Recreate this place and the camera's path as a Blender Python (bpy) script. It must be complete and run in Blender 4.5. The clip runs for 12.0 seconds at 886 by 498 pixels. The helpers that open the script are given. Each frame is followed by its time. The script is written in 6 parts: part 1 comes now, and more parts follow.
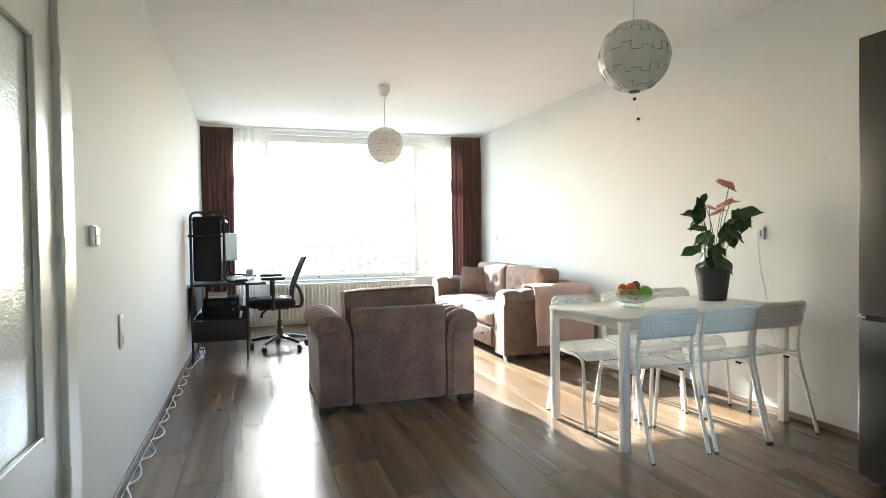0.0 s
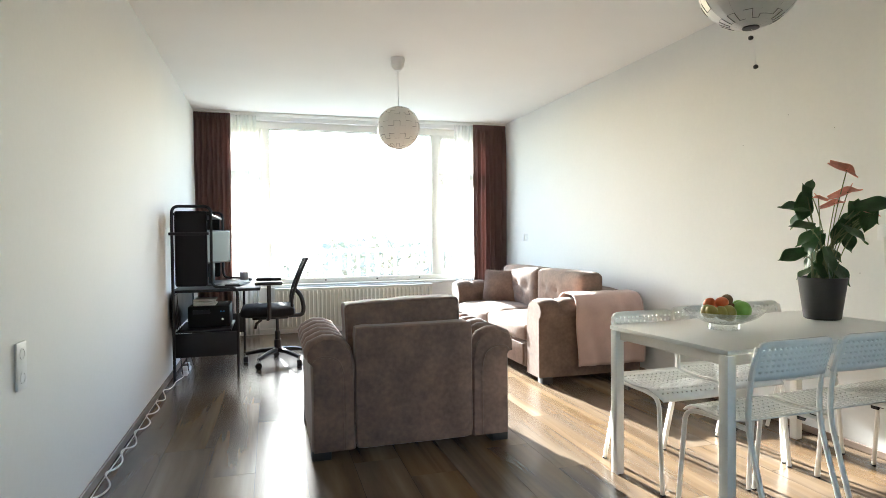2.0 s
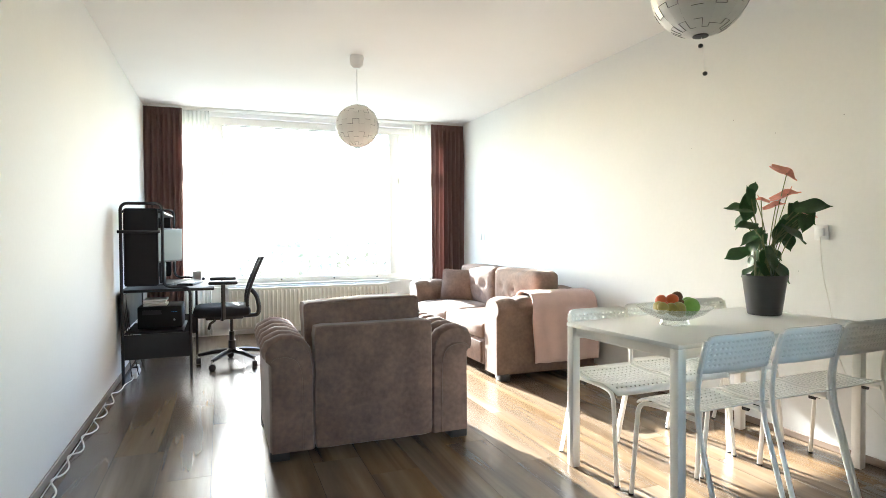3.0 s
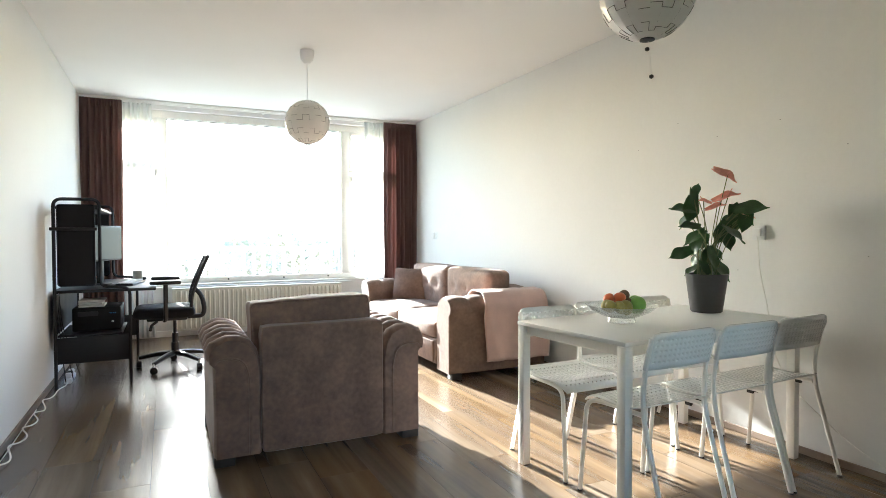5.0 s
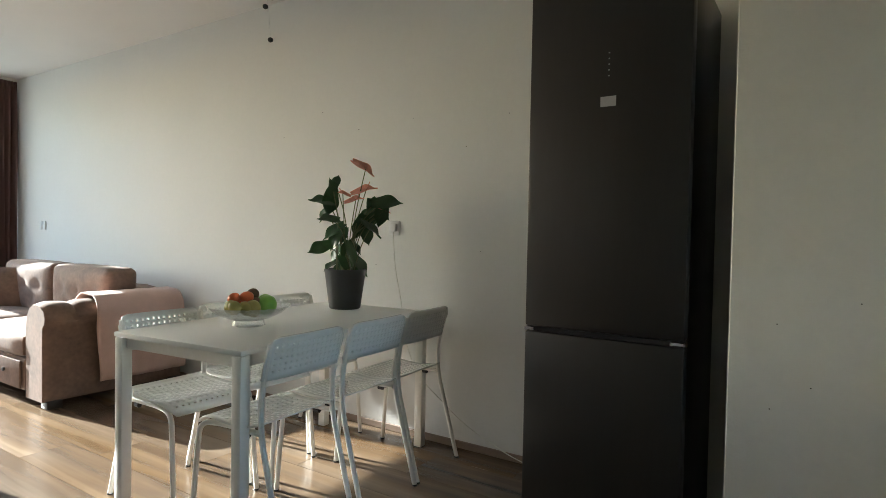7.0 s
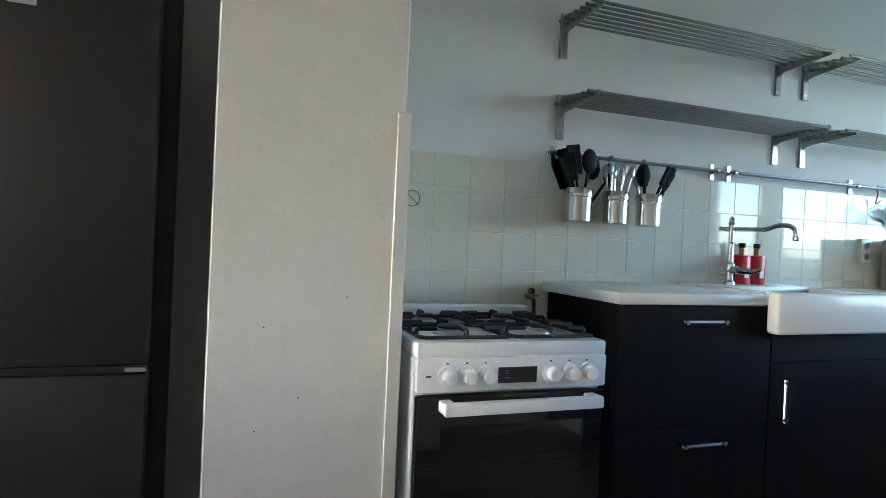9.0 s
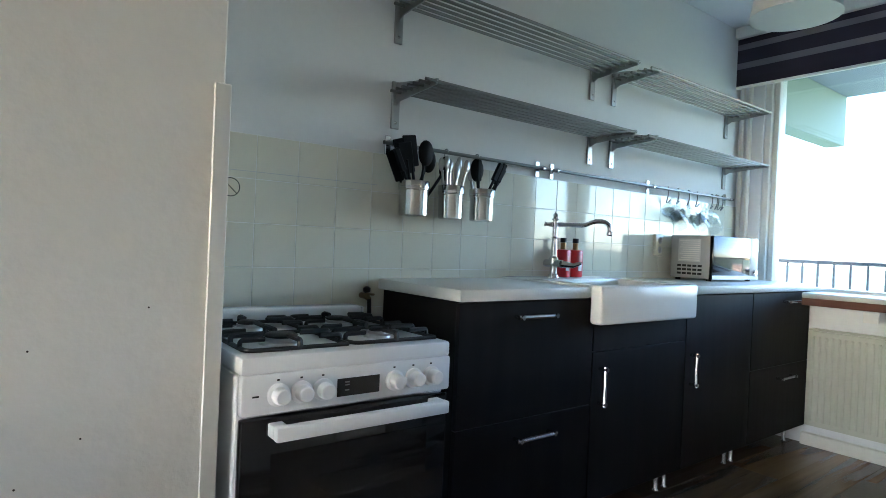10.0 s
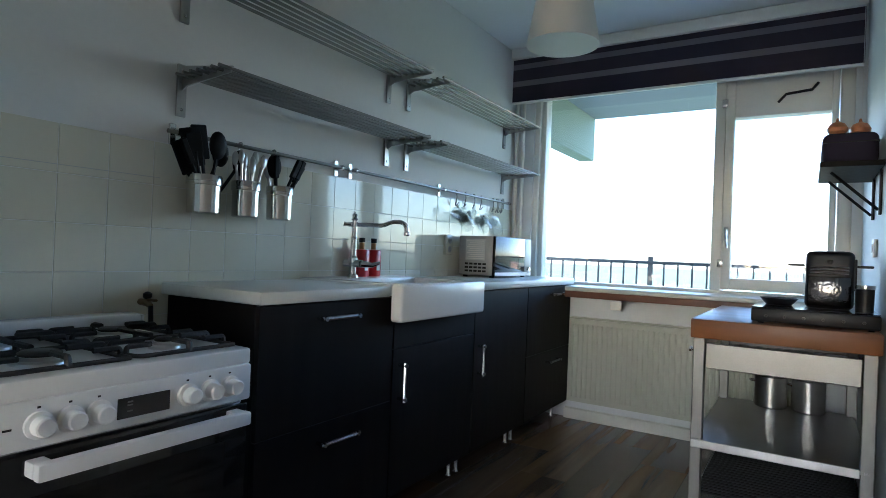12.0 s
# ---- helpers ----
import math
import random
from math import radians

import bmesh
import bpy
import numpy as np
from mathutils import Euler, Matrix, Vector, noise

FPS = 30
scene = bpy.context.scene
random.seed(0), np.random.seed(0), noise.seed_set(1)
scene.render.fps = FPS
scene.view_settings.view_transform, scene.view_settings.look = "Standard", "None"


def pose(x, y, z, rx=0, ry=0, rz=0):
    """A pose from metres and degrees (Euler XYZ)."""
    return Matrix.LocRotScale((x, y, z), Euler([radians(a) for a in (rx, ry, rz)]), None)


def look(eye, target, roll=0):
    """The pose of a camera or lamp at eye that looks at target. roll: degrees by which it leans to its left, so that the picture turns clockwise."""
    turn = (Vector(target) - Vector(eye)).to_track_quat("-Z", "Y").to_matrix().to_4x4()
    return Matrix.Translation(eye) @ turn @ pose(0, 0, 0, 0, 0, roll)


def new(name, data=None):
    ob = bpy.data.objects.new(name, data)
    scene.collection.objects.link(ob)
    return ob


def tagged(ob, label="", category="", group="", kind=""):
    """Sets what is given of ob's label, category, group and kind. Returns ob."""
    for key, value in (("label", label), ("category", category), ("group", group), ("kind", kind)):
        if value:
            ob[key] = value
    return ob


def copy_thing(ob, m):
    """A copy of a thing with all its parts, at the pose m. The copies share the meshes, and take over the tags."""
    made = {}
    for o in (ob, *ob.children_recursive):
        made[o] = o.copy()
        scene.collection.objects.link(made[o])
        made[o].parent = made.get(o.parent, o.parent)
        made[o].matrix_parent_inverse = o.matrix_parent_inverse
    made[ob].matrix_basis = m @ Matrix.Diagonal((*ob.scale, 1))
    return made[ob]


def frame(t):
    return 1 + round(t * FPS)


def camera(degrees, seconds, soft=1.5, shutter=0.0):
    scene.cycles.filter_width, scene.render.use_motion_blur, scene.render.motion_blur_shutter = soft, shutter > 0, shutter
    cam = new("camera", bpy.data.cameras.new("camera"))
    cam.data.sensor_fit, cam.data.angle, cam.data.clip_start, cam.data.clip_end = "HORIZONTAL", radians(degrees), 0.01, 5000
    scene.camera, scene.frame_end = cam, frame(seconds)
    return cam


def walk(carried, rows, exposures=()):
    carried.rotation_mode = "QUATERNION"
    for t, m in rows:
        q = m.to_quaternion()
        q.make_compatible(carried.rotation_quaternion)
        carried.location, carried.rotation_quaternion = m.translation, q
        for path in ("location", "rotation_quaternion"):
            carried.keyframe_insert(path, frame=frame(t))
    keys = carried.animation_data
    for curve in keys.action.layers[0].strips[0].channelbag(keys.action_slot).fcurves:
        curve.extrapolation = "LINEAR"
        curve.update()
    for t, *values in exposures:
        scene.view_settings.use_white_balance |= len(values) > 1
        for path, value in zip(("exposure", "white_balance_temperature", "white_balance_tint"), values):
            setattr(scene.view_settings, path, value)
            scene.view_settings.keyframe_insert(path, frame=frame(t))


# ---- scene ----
cam = camera(74.6, 12.0, soft=0.8)
PATH = [
    (0, (-0.022, 0.432, 1.176), (0.6, 2.332, 1.133), -0.8),
    (0.5, (0.034, 0.725, 1.185), (0.619, 2.637, 1.141), -0.8),
    (1, (0.072, 1.022, 1.177), (0.639, 2.94, 1.134), -0.7),
    (1.5, (0.156, 1.198, 1.168), (0.718, 3.117, 1.124), -0.7),
    (2, (0.189, 1.265, 1.168), (0.758, 3.182, 1.125), -0.6),
    (2.5, (0.17, 1.259, 1.16), (0.796, 3.158, 1.116), -0.6),
    (3, (0.162, 1.254, 1.162), (0.874, 3.123, 1.117), -0.4),
    (3.5, (0.161, 1.252, 1.163), (0.945, 3.091, 1.117), -0.3),
    (5.5, (0.204, 1.3, 1.156), (1.142, 3.066, 1.104), -0.0),
    (6, (0.339, 1.338, 1.146), (1.458, 2.995, 1.099), 0.4),
    (6.5, (0.463, 1.355, 1.139), (1.841, 2.803, 1.087), 0.6),
    (7, (0.567, 1.409, 1.136), (2.239, 2.505, 1.085), 1.1),
    (7.5, (0.639, 1.405, 1.122), (2.513, 2.103, 1.074), 1.3),
    (7.7, (0.702, 1.379, 1.111), (2.615, 1.962, 1.075), 1.8),
    (9.5, (1.177, 1.65, 1.116), (2.887, 0.612, 1.093), 2.5),
    (10, (1.247, 1.57, 1.12), (2.837, 0.358, 1.105), 2.5),
    (10.5, (1.282, 1.589, 1.12), (2.724, 0.203, 1.117), 2.6),
    (11, (1.297, 1.603, 1.12), (2.58, 0.069, 1.127), 2.4),
    (11.5, (1.303, 1.597, 1.124), (2.459, -0.036, 1.132), 2.5),
    (12, (1.293, 1.592, 1.118), (2.356, -0.102, 1.133), 2.3),
]
EXPOSURES = [(0, 3.98, 5850, 6), (1.0, 3.68, 5850, 6), (1.5, 3.6, 5850, 6), (2.0, 3.76, 5850, 6), (3.0, 4.18, 5850, 6), (3.7, 4.22, 5850, 6), (5.5, 3.62, 5850, 6), (6.0, 3.38, 5880, 5), (6.5, 3.06, 5880, 5), (7.0, 3.08, 5900, 5), (7.5, 3.36, 5720, 5), (9.5, 4.16, 5400, 13), (10.5, 3.62, 5400, 13), (12, 3.25, 5330, 14)]
walk(cam, [(t, look(eye, aim, lean)) for t, eye, aim, lean in PATH], EXPOSURES)

# ---------- daylight ----------
SUN_EL, SUN_AZ = radians(23.9), radians(-8.0)
world = bpy.data.worlds.new("world")
scene.world = world
world.use_nodes = True
wnt = world.node_tree
sky = wnt.nodes.new("ShaderNodeTexSky")
sky.sky_type, sky.sun_disc = "NISHITA", False
sky.sun_elevation, sky.sun_rotation = SUN_EL, SUN_AZ
wnt.links.new(sky.outputs[0], wnt.nodes["Background"].inputs[0])
wnt.nodes["Background"].inputs[1].default_value = 0.15


def lamp(name, kind, energy, color, m, **more):
    data = bpy.data.lights.new(name, kind)
    data.energy, data.color = energy, color
    for key, value in more.items():
        if key == "size":
            data.shape, data.size, data.size_y = "RECTANGLE", value[0], value[1]
        if key == "angle":
            data.angle = value
    ob = new(name, data)
    ob.matrix_world = m
    return ob


to_sun = Vector((math.sin(SUN_AZ) * math.cos(SUN_EL), math.cos(SUN_AZ) * math.cos(SUN_EL), math.sin(SUN_EL)))
lamp("sun", "SUN", 3.4, (1.0, 0.95, 0.85), look(to_sun * 30, (0, 0, 0)), angle=radians(0.6))

# ---------- materials ----------


def mk(name, col, rough=0.5, metal=0.0, var=0.08, scale=5.0, fine=70.0, bump=0.08, rvar=0.12, spec=0.5, sheen=0.0, stretch=(1, 1, 1), trans=0.0, coat=0.0):
    """A surface with variation at two scales in colour, gloss and relief."""
    m = bpy.data.materials.new(name)
    m.use_nodes = True
    nt = m.node_tree
    b = nt.nodes["Principled BSDF"]
    tc = nt.nodes.new("ShaderNodeTexCoord")
    mp = nt.nodes.new("ShaderNodeMapping")
    mp.inputs["Scale"].default_value = stretch
    nt.links.new(tc.outputs["Object"], mp.inputs[0])
    n1, n2 = nt.nodes.new("ShaderNodeTexNoise"), nt.nodes.new("ShaderNodeTexNoise")
    n1.inputs["Scale"].default_value, n2.inputs["Scale"].default_value = scale, fine
    n1.inputs["Detail"].default_value = 4
    n2.inputs["Detail"].default_value = 3
    for n in (n1, n2):
        nt.links.new(mp.outputs[0], n.inputs["Vector"])
    add = nt.nodes.new("ShaderNodeMix")
    add.inputs["Factor"].default_value = 0.4
    nt.links.new(n1.outputs["Fac"], add.inputs["A"])
    nt.links.new(n2.outputs["Fac"], add.inputs["B"])
    mr = nt.nodes.new("ShaderNodeMapRange")
    mr.inputs["From Min"].default_value, mr.inputs["From Max"].default_value = 0.3, 0.7
    nt.links.new(add.outputs["Result"], mr.inputs["Value"])
    mix = nt.nodes.new("ShaderNodeMix")
    mix.data_type = "RGBA"
    mix.inputs["A"].default_value = (*[c * (1 - var) for c in col], 1)
    mix.inputs["B"].default_value = (*[min(1, c * (1 + var)) for c in col], 1)
    nt.links.new(mr.outputs[0], mix.inputs["Factor"])
    nt.links.new(mix.outputs["Result"], b.inputs["Base Color"])
    rr = nt.nodes.new("ShaderNodeMapRange")
    rr.inputs["To Min"].default_value, rr.inputs["To Max"].default_value = max(0.02, rough * (1 - rvar)), min(1, rough * (1 + rvar))
    nt.links.new(mr.outputs[0], rr.inputs["Value"])
    nt.links.new(rr.outputs[0], b.inputs["Roughness"])
    b.inputs["Metallic"].default_value = metal
    b.inputs["Specular IOR Level"].default_value = spec
    b.inputs["Sheen Weight"].default_value = sheen
    b.inputs["Sheen Roughness"].default_value = 0.4
    b.inputs["Coat Weight"].default_value = coat
    b.inputs["Coat Roughness"].default_value = 0.08
    b.inputs["Transmission Weight"].default_value = trans
    if bump:
        bp = nt.nodes.new("ShaderNodeBump")
        bp.inputs["Strength"].default_value, bp.inputs["Distance"].default_value = bump, 0.01
        nt.links.new(add.outputs["Result"], bp.inputs["Height"])
        nt.links.new(bp.outputs[0], b.inputs["Normal"])
    return m


def mk_wood(name, dark, mid, light, rough, along="y", size=1.0, per_object=True, spec=0.5, relief=False):
    """Wood grain that runs along one axis; each board takes its own stretch and tone."""
    m = bpy.data.materials.new(name)
    m.use_nodes = True
    nt = m.node_tree
    b = nt.nodes["Principled BSDF"]
    b.inputs["Specular IOR Level"].default_value = spec
    tc, info = nt.nodes.new("ShaderNodeTexCoord"), nt.nodes.new("ShaderNodeObjectInfo")
    off = nt.nodes.new("ShaderNodeVectorMath")
    off.operation = "MULTIPLY_ADD"
    comb = nt.nodes.new("ShaderNodeCombineXYZ")
    for k in range(3):
        nt.links.new(info.outputs["Random"], comb.inputs[k])
    nt.links.new(comb.outputs[0], off.inputs[0])
    off.inputs[1].default_value = (37, 91, 13) if per_object else (0, 0, 0)
    nt.links.new(tc.outputs["Object"], off.inputs[2])
    mp = nt.nodes.new("ShaderNodeMapping")
    s = {"x": (0.35, 5, 5), "y": (5, 0.35, 5), "z": (5, 5, 0.35)}[along]
    mp.inputs["Scale"].default_value = [v * size for v in s]
    nt.links.new(off.outputs[0], mp.inputs[0])
    n1, n2, n3 = (nt.nodes.new("ShaderNodeTexNoise") for _ in range(3))
    for n, sc, det, dist in ((n1, 1.0, 4, 1.0), (n2, 4.0, 3, 0.4), (n3, 0.5, 3, 0.6)):
        n.inputs["Scale"].default_value, n.inputs["Detail"].default_value, n.inputs["Distortion"].default_value = sc, det, dist
        nt.links.new(mp.outputs[0], n.inputs["Vector"])
    mixf = nt.nodes.new("ShaderNodeMix")
    mixf.inputs["Factor"].default_value = 0.2
    nt.links.new(n1.outputs["Fac"], mixf.inputs["A"])
    nt.links.new(n2.outputs["Fac"], mixf.inputs["B"])
    ramp = nt.nodes.new("ShaderNodeValToRGB")
    e = ramp.color_ramp.elements
    e[0].position, e[0].color = 0.28, (*dark, 1)
    e[1].position, e[1].color = 0.72, (*light, 1)
    e.new(0.5).color = (*mid, 1)
    nt.links.new(mixf.outputs["Result"], ramp.inputs[0])
    hsv = nt.nodes.new("ShaderNodeHueSaturation")
    val = nt.nodes.new("ShaderNodeMapRange")
    val.inputs["To Min"].default_value, val.inputs["To Max"].default_value = (0.82, 1.2) if per_object else (0.9, 1.1)
    nt.links.new(info.outputs["Random"], val.inputs["Value"])
    sat = nt.nodes.new("ShaderNodeMapRange")
    sat.inputs["From Min"].default_value, sat.inputs["From Max"].default_value = 0.35, 0.65
    sat.inputs["To Min"].default_value, sat.inputs["To Max"].default_value = 0.75, 1.2
    nt.links.new(n3.outputs["Fac"], sat.inputs["Value"])
    nt.links.new(val.outputs[0], hsv.inputs["Value"])
    nt.links.new(sat.outputs[0], hsv.inputs["Saturation"])
    nt.links.new(ramp.outputs[0], hsv.inputs["Color"])
    nt.links.new(hsv.outputs[0], b.inputs["Base Color"])
    rr = nt.nodes.new("ShaderNodeMapRange")
    rr.inputs["To Min"].default_value, rr.inputs["To Max"].default_value = rough * 0.9, rough * 1.15
    nt.links.new(n2.outputs["Fac"], rr.inputs["Value"])
    nt.links.new(rr.outputs[0], b.inputs["Roughness"])
    bp = nt.nodes.new("ShaderNodeBump")
    bp.inputs["Strength"].default_value, bp.inputs["Distance"].default_value = (0.22, 0.0015) if relief else (0.02, 0.002)
    if relief:
        n4 = nt.nodes.new("ShaderNodeTexNoise")
        n4.inputs["Scale"].default_value, n4.inputs["Detail"].default_value, n4.inputs["Distortion"].default_value = 24.0, 2, 1.2
        nt.links.new(mp.outputs[0], n4.inputs["Vector"])
        nt.links.new(n4.outputs["Fac"], bp.inputs["Height"])
    else:
        nt.links.new(mixf.outputs["Result"], bp.inputs["Height"])
    nt.links.new(bp.outputs[0], b.inputs["Normal"])
    return m


def mk_pane(name, tint=(1, 1, 1), gloss=0.06, rough=0.0):
    """Clear thin glass: mostly let through, a little mirrored."""
    m = bpy.data.materials.new(name)
    m.use_nodes = True
    nt = m.node_tree
    nt.nodes.remove(nt.nodes["Principled BSDF"])
    tr, gl, mx = nt.nodes.new("ShaderNodeBsdfTransparent"), nt.nodes.new("ShaderNodeBsdfGlossy"), nt.nodes.new("ShaderNodeMixShader")
    tr.inputs[0].default_value = (*tint, 1)
    gl.inputs["Roughness"].default_value = rough
    if rough:
        lw = nt.nodes.new("ShaderNodeLayerWeight")
        lw.inputs["Blend"].default_value = gloss
        nt.links.new(lw.outputs["Facing"], mx.inputs[0])
    else:
        mx.inputs[0].default_value = gloss
    nt.links.new(tr.outputs[0], mx.inputs[1])
    nt.links.new(gl.outputs[0], mx.inputs[2])
    nt.links.new(mx.outputs[0], nt.nodes["Material Output"].inputs[0])
    return m


def mk_cloth(name, col, through_share, fine=300.0):
    """Cloth that lets a share of the light through."""
    m = bpy.data.materials.new(name)
    m.use_nodes = True
    nt = m.node_tree
    b = nt.nodes["Principled BSDF"]
    b.inputs["Base Color"].default_value = (*col, 1)
    b.inputs["Roughness"].default_value = 0.9
    tc, n = nt.nodes.new("ShaderNodeTexCoord"), nt.nodes.new("ShaderNodeTexNoise")
    n.inputs["Scale"].default_value = fine
    nt.links.new(tc.outputs["Object"], n.inputs["Vector"])
    bp = nt.nodes.new("ShaderNodeBump")
    bp.inputs["Strength"].default_value = 0.15
    nt.links.new(n.outputs["Fac"], bp.inputs["Height"])
    nt.links.new(bp.outputs[0], b.inputs["Normal"])
    tl, tp, m1, m2 = nt.nodes.new("ShaderNodeBsdfTranslucent"), nt.nodes.new("ShaderNodeBsdfTransparent"), nt.nodes.new("ShaderNodeMixShader"), nt.nodes.new("ShaderNodeMixShader")
    tl.inputs[0].default_value = (*col, 1)
    m1.inputs[0].default_value, m2.inputs[0].default_value = 0.5, through_share
    nt.links.new(b.outputs[0], m1.inputs[1])
    nt.links.new(tl.outputs[0], m1.inputs[2])
    nt.links.new(m1.outputs[0], m2.inputs[1])
    nt.links.new(tp.outputs[0], m2.inputs[2])
    nt.links.new(m2.outputs[0], nt.nodes["Material Output"].inputs[0])
    return m


